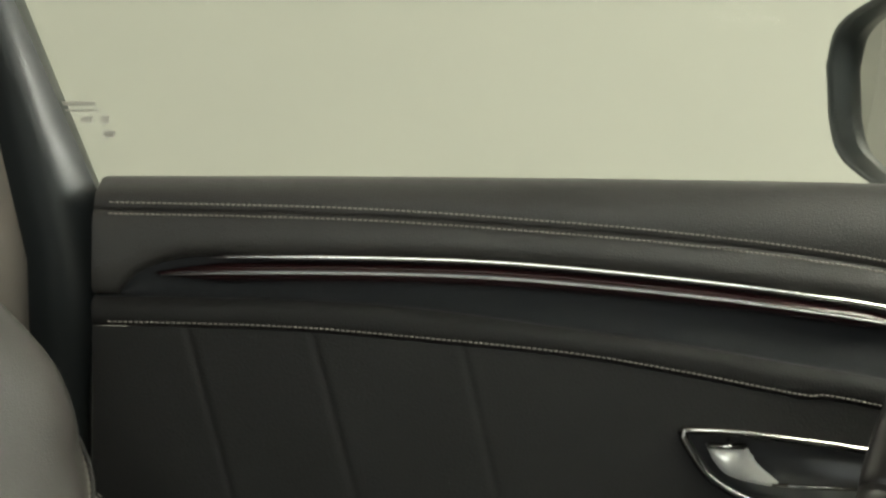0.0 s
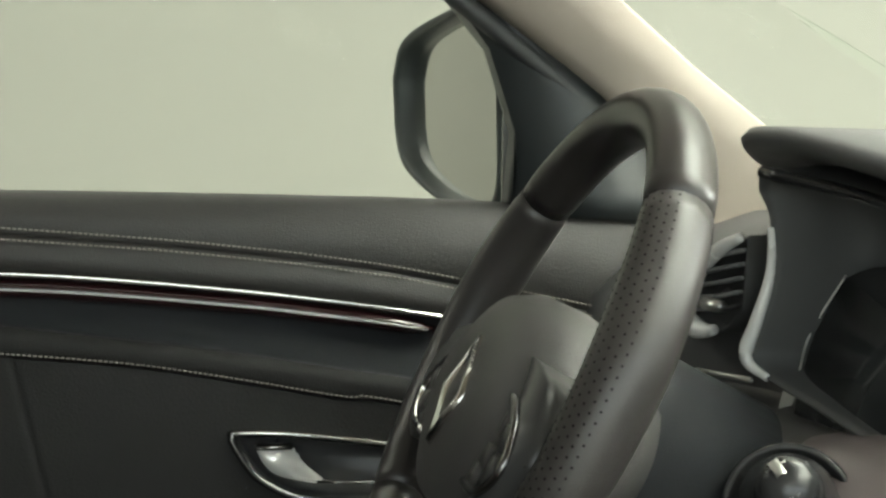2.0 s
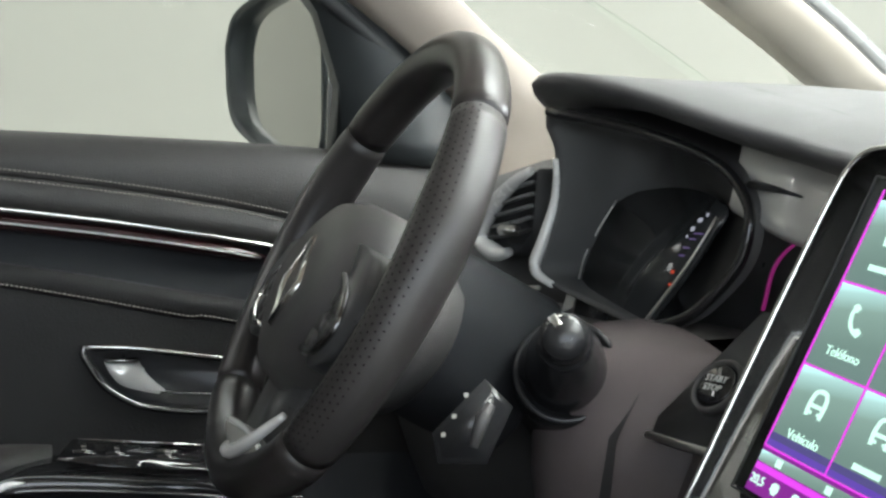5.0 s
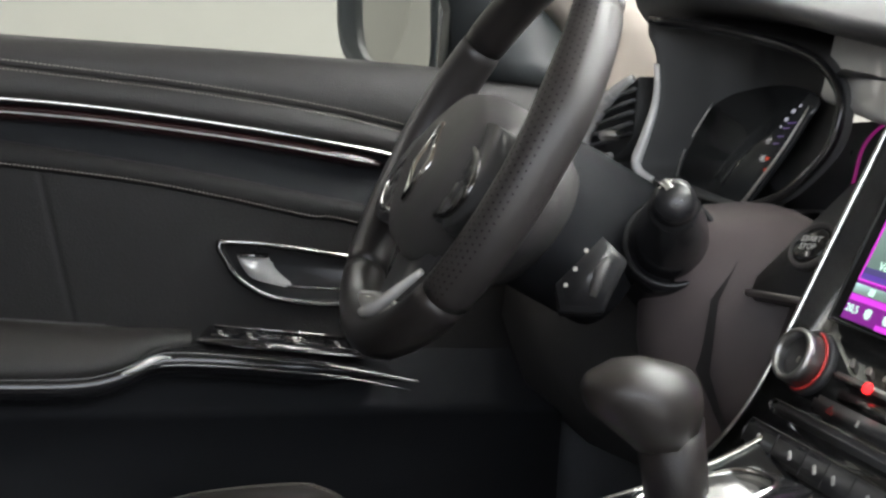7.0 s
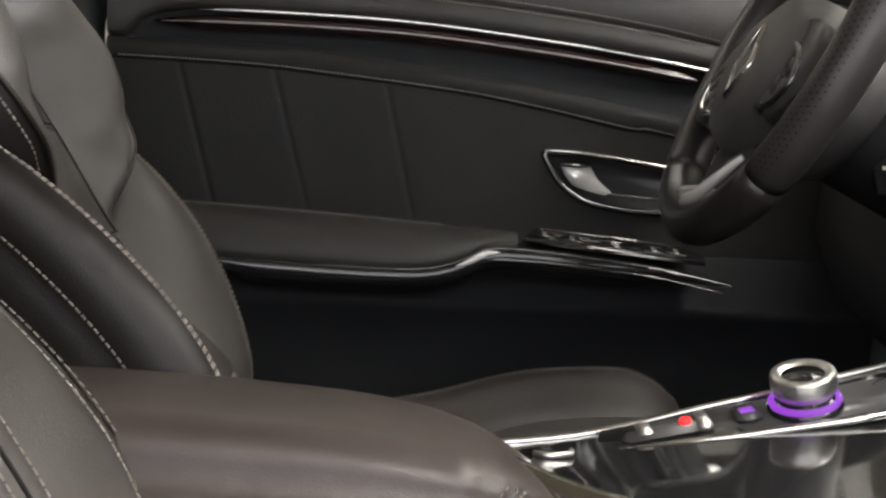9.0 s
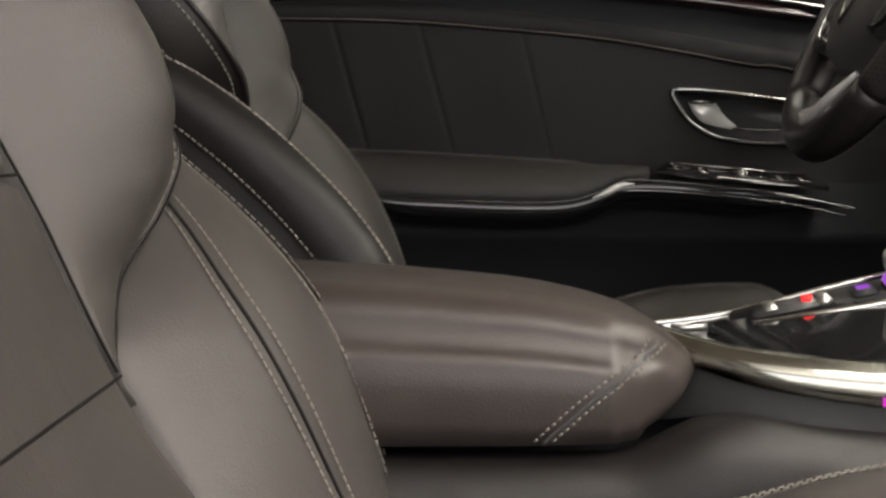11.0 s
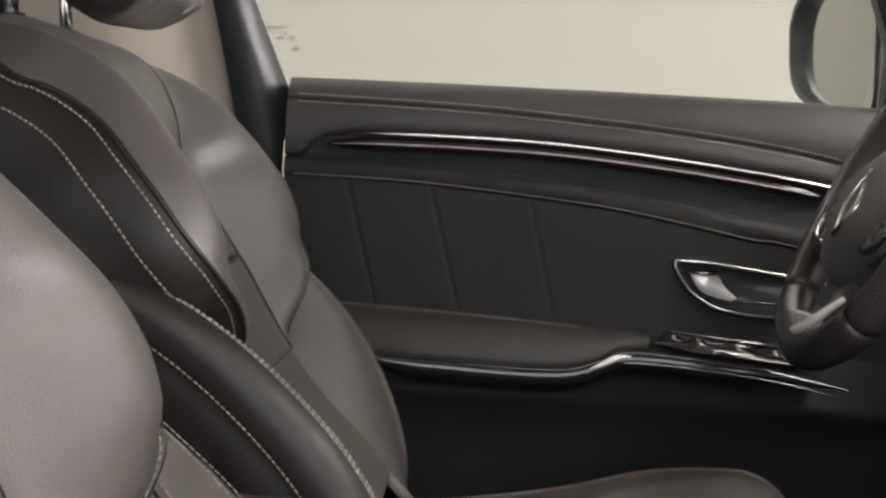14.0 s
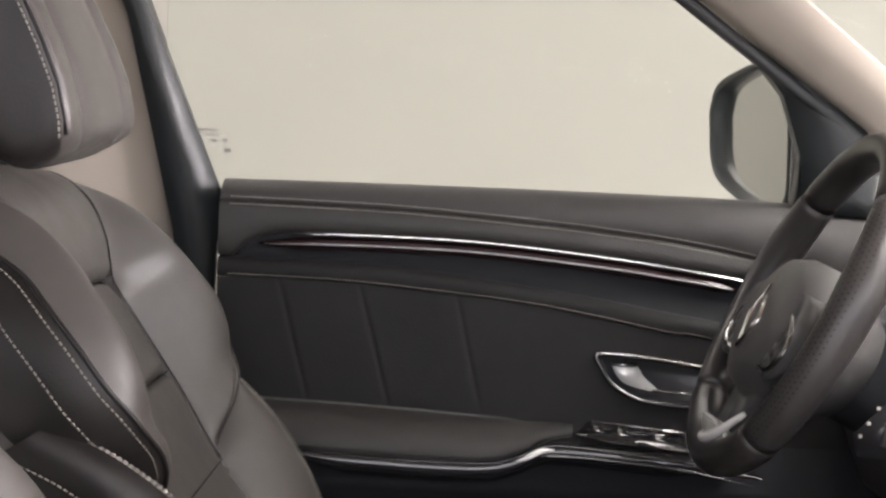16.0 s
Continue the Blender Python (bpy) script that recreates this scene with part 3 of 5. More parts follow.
def rim_piece(a0, a1, r, n=24):
    rows = []
    for a in np.linspace(radians(a0 + TURN), radians(a1 + TURN), n):
        k = 1.0 + 0.10 * math.exp(-((math.sin(a) - 0.25) / 0.30) ** 2)
        e = min(1.0, 0.955 + 2.5 * min(abs(a - radians(a0 + TURN)), abs(a - radians(a1 + TURN))))
        c = Vector((math.cos(a), math.sin(a), 0))
        rows.append([WM @ (c * (rim_at(a) + r * k * e * 0.92 * math.cos(b)) + Vector((0, 0, 1)) * (r * k * e * 1.06 * math.sin(b))) for b in (2 * math.pi * j / 18 for j in range(18))])
    return loft(rows, closed=True, caps=True)


COLUMN = material("column_plastic", (0.120, 0.100, 0.099), 0.42, grain=0.25, scale=900)
PERF = material("perforation_black", (0.011, 0.010, 0.010), 0.9, spec=0.1, vary=0.0)
STALK = material("stalk_black", (0.020, 0.020, 0.021), 0.22, vary=0.05)
RIM_SMOOTH = material("smooth_rim_leather", (0.026, 0.023, 0.022), 0.30, grain=0.08, scale=900, wear=0.03)
RIM_PERF = material("perforated_rim_leather", (0.032, 0.029, 0.028), 0.36, grain=0.10, scale=900)
for a0, a1, mt in ((40, 140, RIM_SMOOTH), (140, 222, RIM_PERF), (222, 318, RIM_SMOOTH), (318, 400, RIM_PERF)):
    part("rim", rim_piece(a0, a1, 0.0184), mt, wheel, "smooth leather rim section" if mt == RIM_SMOOTH else "perforated leather rim section")
holes = bmesh.new()
for a in np.arange(320, 399, 1.75):
    for j, b in enumerate(np.arange(25, 156, 13)):
        aa = radians(a + TURN + (0.9 if j % 2 else 0))
        k = 1.0 + 0.10 * math.exp(-((math.sin(aa) - 0.25) / 0.30) ** 2)
        c = Vector((math.cos(aa), math.sin(aa), 0))
        rr, bb = 0.0185 * k, radians(b)
        nrm = c * 0.92 * math.cos(bb) + Vector((0, 0, 1.06 * math.sin(bb)))
        p = c * rim_at(aa) + nrm * rr
        t1 = Vector((-c.y, c.x, 0))
        t2 = nrm.normalized().cross(t1)
        holes.faces.new([holes.verts.new(WM @ (p + nrm * 0.0004 + 0.0008 * (math.cos(q) * t1 + math.sin(q) * t2))) for q in (0, 1.26, 2.51, 3.77, 5.03)])
part("perforation", holes, PERF, wheel, "fine leather perforations", kind="stuff")
hub_rings = []
for s, z in ((0.30, 0.052), (0.62, 0.050), (0.88, 0.042), (1.0, 0.026), (1.02, 0.0), (0.95, -0.03), (0.8, -0.05)):
    hub_rings.append([WM @ Vector((s * 0.098 * math.cos(a) * (1 + 0.06 * math.cos(2 * a)), s * (0.068 if math.sin(a) > 0 else 0.080) * math.sin(a) - 0.018, z - 0.021)) for a in (2 * math.pi * j / 36 for j in range(36))])
hub = part("airbag_cover", loft(hub_rings, closed=True, caps=True), PLASTIC, wheel, "grained black airbag cover")
em = part("emblem_plate", slab([(0.0, 0.035), (0.025, 0.0), (0.0, -0.035), (-0.025, 0.0)], 0.006, 0.002, WM @ Matrix.Translation((0.006, -0.025, 0.023))), GLOSS, hub, "dark diamond emblem plate")
part("emblem_frame", tube([WM @ Vector(q) for q in ((0.006, 0.007, 0.0295), (0.028, -0.025, 0.0295), (0.006, -0.057, 0.0295), (-0.016, -0.025, 0.0295))], 0.0052, 6, closed=True), CHROME, em, "plain chrome diamond emblem")
for sgn in (1, -1):
    pod = spline([(0.060, 0.014, 0), (0.100, 0.012, 0), (0.146, -0.004, 0), (0.158, -0.036, 0), (0.136, -0.062, 0), (0.090, -0.074, 0), (0.064, -0.060, 0)], 4)
    o = [(sgn * q.x, q.y) for q in pod]
    sp = part("spoke_pod", slab(o if sgn > 0 else o[::-1], 0.026, 0.008, WM @ Matrix.Translation((0, 0, -0.008)), 3), PLASTIC_SMOOTH, wheel, "black spoke with buttons")
    # right surround gets a darker metal than the left: its shade, put into the colour
    part("pod_edge", tube([WM @ Vector((sgn * x, y, 0.019)) for x, y, _ in spline([(0.075, -0.004, 0), (0.112, -0.022, 0), (0.126, -0.044, 0), (0.106, -0.062, 0), (0.074, -0.064, 0)], 5)], 0.0034, 8), CHROME if sgn < 0 else DARKMETAL, sp, "metal button surround")
    for bx, by in ((0.092, -0.024), (0.108, -0.030), (0.092, -0.044), (0.110, -0.048), (0.085, -0.056)):
        part("wheel_button", box((sgn * bx - 0.008, by - 0.0085, 0.016), (sgn * bx + 0.008, by + 0.0085, 0.0205), 0.002, m=WM), PLASTIC, sp)
low = part("lower_spoke", slab([(0.050, -0.076), (0.046, -0.150), (0.0, -0.162), (-0.046, -0.150), (-0.050, -0.076)], 0.016, 0.006, WM @ Matrix.Translation((0, 0, -0.014))), PLASTIC_SMOOTH, wheel, "dark lower spoke")
cres = []
for a in np.linspace(radians(-114), radians(-66), 18):
    t = 1 - abs((a + math.pi / 2) / radians(24)) ** 2
    c = Vector((math.cos(a), math.sin(a), 0))
    cres.append([WM @ (c * r + Vector((0, 0, z))) for r, z in ((0.160, 0.002), (0.160, 0.009), (0.157 - 0.005, 0.012), (0.150 - 0.016 * t, 0.010), (0.148 - 0.016 * t, 0.002))])
part("lower_spoke_trim", loft(cres, closed=True, caps=True), SATIN, low, "satin metal lower spoke trim")
part("lower_spoke_trim", tube(spline([WM @ Vector(q) for q in ((-0.020, -0.150, 0.012), (0.010, -0.152, 0.018), (0.045, -0.147, 0.021), (0.080, -0.130, 0.021), (0.102, -0.108, 0.016))], 5), 0.0058, 8, taper=lambda k: 0.5 + 0.5 * math.sin(math.pi * k)), SILVER, low, "silver painted spoke trim")
for ri in (0, 3):
    part("trim_line", tube([Vector(r[ri + (1 if ri == 0 else 0)]) for r in cres], 0.0028, 6), SILVER, low, "bright edge of the spoke trim")

# ---- dashboard, in the car's axes ----
dash = thing("dashboard", (0.35, 0.35, 0.70), "dark grey soft dashboard with instrument hood", "dashboard", shift=DASH_AT)
edge = spline([(0.16, 0.60, 1.135), (0.075, 0.545, 1.162), (0.020, 0.495, 1.183), (0.004, 0.455, 1.189), (0.010, 0.40, 1.186), (0.022, 0.315, 1.170), (0.045, 0.215, 1.142), (0.062, 0.160, 1.127), (0.072, 0.05, 1.104), (0.085, -0.10, 1.096), (0.09, -0.40, 1.09), (0.10, -0.70, 1.085)], 6)


def top_row(q):
    rise = max(0.0, min(1.0, (q.y + 0.25) / 0.6))
    far = 1.118 + 0.072 * rise
    out = [(q.x + 0.17, q.y - 0.005, q.z - 0.034), (q.x + 0.05, q.y - 0.005, q.z - 0.022), (q.x + 0.016, q.y - 0.002, q.z - 0.016), (q.x + 0.002, q.y, q.z - 0.007), (q.x, q.y, q.z - 0.001), (q.x + 0.006, q.y, q.z + 0.005)]
    for k in (0.12, 0.3, 0.5, 0.75, 1.0):
        u = q.x + 0.006 + (0.62 - q.x) * k
        peak = max(far, q.z + 0.006)
        out.append((u, q.y + 0.06 * k * (q.y > 0.4), q.z + 0.005 + (peak - q.z - 0.005) * math.sin(math.pi * min(1, k * 2.2) / 2) - 0.10 * max(0, k - 0.45) ** 1.5))
    return out


part("dash_top", loft([top_row(q) for q in edge]), DASH_TOP, dash, "soft grained grey dash top")
seam = []
for i, k in ((16, 0.40), (20, 0.30), (24, 0.22), (30, 0.17), (36, 0.14), (44, 0.12), (52, 0.12)):
    row = [Vector(p) for p in top_row(edge[i])]
    f = (k - 0.12) / 0.18
    seam.append(row[6].lerp(row[7], f) if f <= 1 else row[7].lerp(row[8], (k - 0.3) / 0.2))
part("dash_seam", tube(spline([p - Vector((0, 0, 0.0006)) for p in seam], 4), 0.0007, 5), RUBBER, dash, "fine joint line")
# instrument binnacle
bz = spline([(0.017, 0.450, 1.160), (0.056, 0.36, 1.142), (0.081, 0.27, 1.114), (0.086, 0.232, 1.086), (0.084, 0.222, 1.060), (0.078, 0.228, 1.030), (0.060, 0.25, 0.998), (0.050, 0.275, 0.984), (0.040, 0.31, 0.979), (0.036, 0.40, 0.992), (0.030, 0.452, 1.002), (0.020, 0.470, 1.016), (0.026, 0.466, 1.045), (0.034, 0.461, 1.083), (0.030, 0.456, 1.124), (0.018, 0.456, 1.150)], 6)
bc = Vector((0.13, 0.345, 1.055))
rows = []
for s, du in ((1.035, 0.008), (1.02, -0.004), (0.99, -0.005), (0.968, 0.004), (0.960, 0.045), (0.955, 0.095)):
    rows.append([(q.x + (du if du < 0.01 else du * (0.12 + 0.88 * min(1.0, max(0.0, (q.y - 0.26) / 0.12)))), bc.y + (q.y - bc.y) * s, bc.z + (q.z - bc.z) * s) for q in bz[:-1]])
bin_ = part("binnacle", loft(rows, closed=True, caps="end"), MATTE, dash, "black instrument binnacle")
part("hood_underside", loft([[(q.x + 0.006 + d, q.y, q.z + 0.003 + dz) for d, dz in ((0.0, 0.0), (0.03, 0.002), (0.10, 0.012), (0.20, 0.03))] for q in bz[:16]]), MATTE, bin_, "black underside of the hood")
part("gloss_rim", tube([(q.x - 0.003, q.y, q.z) for q in bz[: 6 * 8]], 0.0048, 8), GLOSS, bin_, "gloss black upper rim")
part("silver_rim", tube([(q.x - 0.004, q.y + 0.001, q.z) for q in bz[6 * 10 : 6 * 14]], 0.0062, 10, taper=lambda k: (0.5 + 1.5 * k if k < 0.33 else 1.25 - 0.75 * k)), SILVER, bin_, "bright metal side rim")
LM = Matrix.Translation((0.070, 0.352, 1.036)) @ Matrix(((0, 0, -1, 0), (1, 0, 0, 0), (0, 1, 0, 0), (0, 0, 0, 1))) @ Matrix.Rotation(radians(-23), 4, "X")
lo_ = spline([(0.094, -0.066, 0), (0.104, -0.036, 0), (0.112, 0.0, 0), (0.098, 0.049, 0), (0.03, 0.062, 0), (-0.035, 0.060, 0), (-0.085, 0.046, 0), (-0.082, 0.020, 0), (-0.068, -0.016, 0), (-0.040, -0.062, 0), (-0.020, -0.076, 0), (0.03, -0.074, 0)], 4)
lens = part("display_lens", slab([(q.x, q.y) for q in lo_][::-1], 0.004, 0.0015, LM @ Matrix.Translation((0, 0, -0.004))), LENS, bin_, "dark curved instrument display")
for x, y, w, h, mt in ((-0.050, 0.033, 0.008, 0.005, DISPLAY_DIM), (-0.044, 0.025, 0.007, 0.005, DISPLAY_DIM), (-0.058, 0.038, 0.004, 0.004, DISPLAY_DIM), (-0.056, 0.021, 0.020, 0.0014, VIOLET_DIM), (-0.050, 0.016, 0.014, 0.0014, VIOLET_DIM), (-0.046, 0.008, 0.014, 0.0014, VIOLET_DIM), (-0.044, 0.001, 0.012, 0.0016, VIOLET_DIM), (-0.040, 0.018, 0.003, 0.003, DISPLAY_DIM), (-0.040, -0.014, 0.006, 0.004, ORANGE), (-0.044, -0.025, 0.006, 0.003, ORANGE)):
    part("display_mark", box((x - 0.007 - w * 0.36, y - h * 0.36, 0.0), (x - 0.007 + w * 0.36, y + h * 0.36, 0.0008), 0, m=LM), mt, lens, smooth=False)
part("lens_edge", tube(spline([LM @ Vector(q) for q in ((-0.038, -0.062, 0.002), (-0.066, -0.016, 0.003), (-0.078, 0.016, 0.003), (-0.080, 0.036, 0.001))], 5), 0.0017, 6, taper=lambda k: 1 - 0.6 * k), SATIN, lens, "bright lower edge of the display")
part("lens_fin", tube(spline([LM @ Vector(q) for q in ((0.098, 0.049, 0.002), (0.112, 0.0, 0.003), (0.106, -0.030, 0.003), (0.098, -0.047, 0.002))], 5), 0.0010, 6), SATIN, lens, "thin bright display side edge")
part("binnacle_wedge", loft([[LM @ Vector(q) for q in row] for row in (((0.113, -0.012, -0.002), (0.100, -0.060, 0.0)), ((0.136, -0.030, -0.004), (0.118, -0.066, 0.0)))]), PALETRIM, bin_, "grey corner of the binnacle")
# lower dash body
body = [[(0.20, v, 0.985), (0.10, v, 0.978), (0.035, v, 0.975), (0.0, v, 0.95), (-0.025, v, 0.90), (-0.03, v, 0.84), (0.0, v, 0.76), (0.10, v, 0.68)] for v in (0.74, 0.66, 0.58, 0.50, 0.42, 0.34, 0.27, 0.225)]
part("lower_panel", loft(body), PLASTIC, dash, "dark plastic lower dash panel")
part("knee_panel", loft([[(0.12, v, 0.975), (0.060, v, 0.955), (0.024, v, 0.905), (0.012, v, 0.86), (0.012, v, 0.80), (0.026, v, 0.70), (0.07, v, 0.60)] for v in np.linspace(0.24, 0.09, 6)]), COLUMN, dash, "dark brown knee panel")
end_in = [(0.15, 1.130), (0.105, 1.116), (0.085, 1.095), (0.074, 1.07), (0.066, 1.03), (0.062, 0.995), (0.07, 0.98)]
end_out = [(0.13, 1.125), (0.075, 1.104), (0.036, 1.092), (0.004, 1.069), (-0.027, 1.042), (-0.038, 1.01), (-0.030, 0.96)]
left = []
for v in np.linspace(0.475, 0.72, 12):
    k = ((v - 0.475) / 0.245) ** 2.6
    left.append([(a + (c - a) * k, v, b + (d - b) * k) for (a, b), (c, d) in zip(end_in, end_out)])
left.append([(u + 0.02, 0.735, z) for u, _, z in left[-1]])
part("side_panel", loft(left), DASH_TOP, dash, "soft grey outer dash end")
part("panel_seam", tube([(0.018, 0.74, 0.985), (0.02, 0.64, 0.985), (0.022, 0.55, 0.992), (0.02, 0.47, 0.998)], 0.0025, 6), SATIN, dash, "thin bright seam")
part("pass_panel", loft([[(0.150, v, 1.060), (0.138, v, 1.040), (0.115, v, 0.99), (0.085, v, 0.90), (0.05, v, 0.82), (0.10, v, 0.70)] for v in np.linspace(0.36, -0.72, 14)]), PLASTIC_SMOOTH, dash, "dark passenger dash panel")
band = []
for q in [p for p in edge if p.y < 0.275]:
    x = max(q.x + 0.048, 0.101)
    band.append([(x + 0.020, q.y, q.z - 0.012), (x + 0.004, q.y, q.z - 0.016), (x - 0.001, q.y, q.z - 0.024), (x - 0.010, q.y, q.z - 0.068), (x - 0.012, q.y, q.z - 0.076), (x - 0.008, q.y, q.z - 0.082), (x + 0.05, q.y, q.z - 0.086)])
part("trim_band", loft(band), PALETRIM, dash, "pale grey satin dash trim band")
part("hood_spike", tube([(0.090, 0.232, 1.096), (0.094, 0.205, 1.092), (0.098, 0.180, 1.087)], 0.008, 8, flat=0.5, taper=lambda k: 1 - 0.8 * k), PLASTIC_SMOOTH, dash)
part("ambient_strip", tube(spline([(0.085, 0.205, 1.000), (0.095, 0.205, 1.035), (0.112, 0.195, 1.055), (0.124, 0.165, 1.060), (0.1285, 0.12, 1.062)], 6), 0.0015, 6), PINK_DIM, dash, "dim magenta ambient light strip")
# side vent
VY = 0.040
vo = [Vector((q.x + 0.016, 0.505 + VY + (q.y - 0.505) * 1.08, 1.062 + (q.z - 1.058) * 1.08)) for q in spline([(0.018, 0.474, 1.100), (0.015, 0.500, 1.091), (0.013, 0.535, 1.074), (0.012, 0.566, 1.052), (0.013, 0.572, 1.035), (0.016, 0.545, 1.024), (0.019, 0.512, 1.028), (0.021, 0.482, 1.050)], 6)]
vent = part("side_vent", loft([[(q.x + d, 0.505 + VY + (q.y - 0.505 - VY) * s, 1.062 + (q.z - 1.062) * s) for q in vo[:-1]] for s, d in ((1.07, 0.03), (1.05, 0.001), (0.96, 0.0), (0.92, 0.03))], closed=True, caps=True), MATTE, dash, "black side air vent")
part("vent_ring", tube([q + Vector((-0.007, 0, 0)) for q in vo[: 6 * 6]], 0.0074, 10, taper=lambda k: 0.55 + 0.75 * min(1, k * 2.2) * (1 if k < 0.85 else max(0.1, (1 - k) / 0.15))), SILVER, vent, "bright vent surround")
for k in range(5):
    z = 1.090 - 0.0115 * k
    part("vent_slat", tube([(0.033, 0.476 + VY + 0.002 * k, z + 0.007), (0.028, 0.505 + VY, z + 0.002), (0.025, 0.530 + VY + 0.008 * k, z - 0.004)], 0.0042, 6, flat=0.45), GREYTRIM if k < 4 else PLASTIC_SMOOTH, vent)
part("vent_knob", box((0.018, 0.497 + VY, 1.044), (0.030, 0.531 + VY, 1.054), 0.002), SATIN, vent, "small bright vent tab")
# column shroud, stalk and switch pod
cov = []
for zz, w in ((0.984, 0.0), (0.981, 0.22), (0.972, 0.40), (0.955, 0.54), (0.93, 0.64), (0.90, 0.68), (0.86, 0.68), (0.82, 0.62), (0.77, 0.50), (0.72, 0.35), (0.66, 0.15)):
    cov.append([(0.045 - 0.150 * w * math.sin(math.pi * k) ** 0.7 * (1 - 0.15 * k), 0.415 - 0.235 * k, zz - 0.02 * (2 * k - 1) ** 2) for k in np.linspace(0, 1, 33)])
part("column_cover", loft(cov), COLUMN, dash, "smooth dark brown column cover")
shr = []
for s, z, dy in ((0.50, -0.045, -0.01), (0.60, -0.055, -0.012), (0.62, -0.08, -0.012), (0.62, -0.11, -0.012), (0.62, -0.15, -0.012)):
    shr.append([Matrix.Translation(DASH_AT).inverted() @ pose(-0.4, 0, 0) @ (WM @ Vector((0.105 * s * math.copysign(abs(math.cos(a)) ** 0.8, math.cos(a)), 0.105 * s * math.copysign(abs(math.sin(a)) ** 0.8, math.sin(a)) + dy, z))) for a in (2 * math.pi * j / 32 for j in range(32))])
part("column_shroud", loft(shr, closed=True, caps=True), DOOR_LOW, dash, "grained steering column shroud")
s0, s1 = Vector((-0.036, 0.291, 0.941)), Vector((-0.096, 0.176, 0.987))
SM = Matrix.Translation(s0) @ (s1 - s0).to_track_quat("Z", "Y").to_matrix().to_4x4()
part("stalk_collar", ringed([(0.046, -0.07), (0.044, 0.004), (0.042, 0.016), (0.040, 0.019), (0.037, 0.017), (0.034, 0.010), (0.026, 0.006)], SM), STALK, dash, "round stalk collar")
part("stalk", ringed([(0.032, -0.03), (0.032, 0.020), (0.030, 0.052), (0.026, 0.080), (0.021, 0.100), (0.0185, 0.112)], SM, 28), STALK, dash, "black wiper stalk")
part("stalk_tip", ringed([(0.0186, 0.111), (0.0186, 0.122), (0.0165, 0.130), (0.010, 0.135), (0.001, 0.1365)], SM, 24), STALK, dash, "smooth stalk tip")
part("tip_badge", box((-0.006, -0.016, 0.112), (0.006, 0.010, 0.1345), 0.003, m=SM @ Matrix.Rotation(radians(35), 4, "Z") @ Matrix.Translation((0, 0.006, 0.001))), SATIN, dash, "bright end of the stalk")
pz = Vector((-0.36, -0.92, 0.18)).normalized()
px_ = Vector((0.93, -0.36, 0.0)).normalized()
py_ = pz.cross(px_)
PM = Matrix(((px_.x, py_.x, pz.x, -0.152), (px_.y, py_.y, pz.y, 0.205), (px_.z, py_.z, pz.z, 0.922), (0, 0, 0, 1)))
pod = part("switch_pod", slab([(-0.026, -0.009), (-0.021, -0.030), (0.013, -0.029), (0.030, 0.011), (0.010, 0.030)], 0.05, 0.004, PM @ Matrix.Translation((0, 0, -0.046))), STALK, dash, "black audio control pod")
part("pod_wheel", tube([PM @ Vector(q) for q in ((0.003, -0.018, 0.003), (0.009, 0.002, 0.004), (0.015, 0.012, 0.003))], 0.0055, 10, taper=lambda k: 0.6 + 0.4 * math.sin(math.pi * k)), PLASTIC, pod, "ribbed scroll wheel")
for x, y in ((-0.003, 0.018), (-0.011, 0.003), (-0.018, -0.010)):
    part("pod_symbol", box((x - 0.0016, y - 0.0016, 0.004), (x + 0.0016, y + 0.0016, 0.0045), 0, m=PM), INK, pod, smooth=False)

# ---- centre stack: local x to the left, y up the slope, z out of it ----
SL = radians(36)
kx_, ky_ = Vector((-0.0171, 0.9915, 0.129)), Vector((0.3798, -0.113, 0.9182))
kz_ = ky_.cross(kx_)
KM = Matrix.Translation((-0.0749, -0.0581, 0.8866)) @ Matrix((kx_, ky_, kz_)).transposed().to_4x4()
MID = 0.026


def text_mesh(words, size, m):
    """Words in the built-in font, as a thin mesh; local x runs along the line, y up, and m places them."""
    cu = bpy.data.curves.new("words", "FONT")
    cu.body, cu.size, cu.align_x, cu.align_y, cu.extrude = words, size, "CENTER", "CENTER", 0.0003
    ob = bpy.data.objects.new("words", cu)
    me = bpy.data.meshes.new_from_object(ob)
    bm = bmesh.new()
    bm.from_mesh(me)
    bm.transform(m)
    bpy.data.objects.remove(ob)
    bpy.data.curves.remove(cu)
    bpy.data.meshes.remove(me)
    return bm


stack = thing("centre_stack", (0.05, 0, 0.88), "piano black centre console stack with tall touch screen", "console")
half_o = spline([(0.150, -0.150, 0), (0.122, -0.105, 0), (0.110, -0.070, 0), (0.105, -0.02, 0), (0.104, 0.10, 0), (0.102, 0.20, 0), (0.096, 0.228, 0), (0.080, 0.240, 0), (0.04, 0.243, 0), (0.0, 0.244, 0)], 5)
o = [(MID + q.x, q.y) for q in half_o] + [(MID - q.x, q.y) for q in half_o[-2::-1]]
part("face", slab(o, 0.006, 0.002, KM @ Matrix.Translation((0, 0, -0.008))), STACK, stack, "piano black face")
part("bright_edge", tube([KM @ Vector((x, y, 0.0)) for x, y in o], 0.0021, 8), CHROME, stack, "thin bright edge all round")
part("side_cheek", loft([[KM @ Vector((x, y, 0.0)), KM @ Vector((MID + (x - MID) * 1.01, y, -0.02)), KM @ Vector((MID + (x - MID) * 1.04, y, -0.12))] for x, y in o]), PLASTIC, stack)
scr = part("screen_glass", box((MID - 0.068, 0.010, -0.003), (MID + 0.068, 0.222, 0.0015), 0.002, m=KM), LENS, stack, "glossy portrait touch screen")
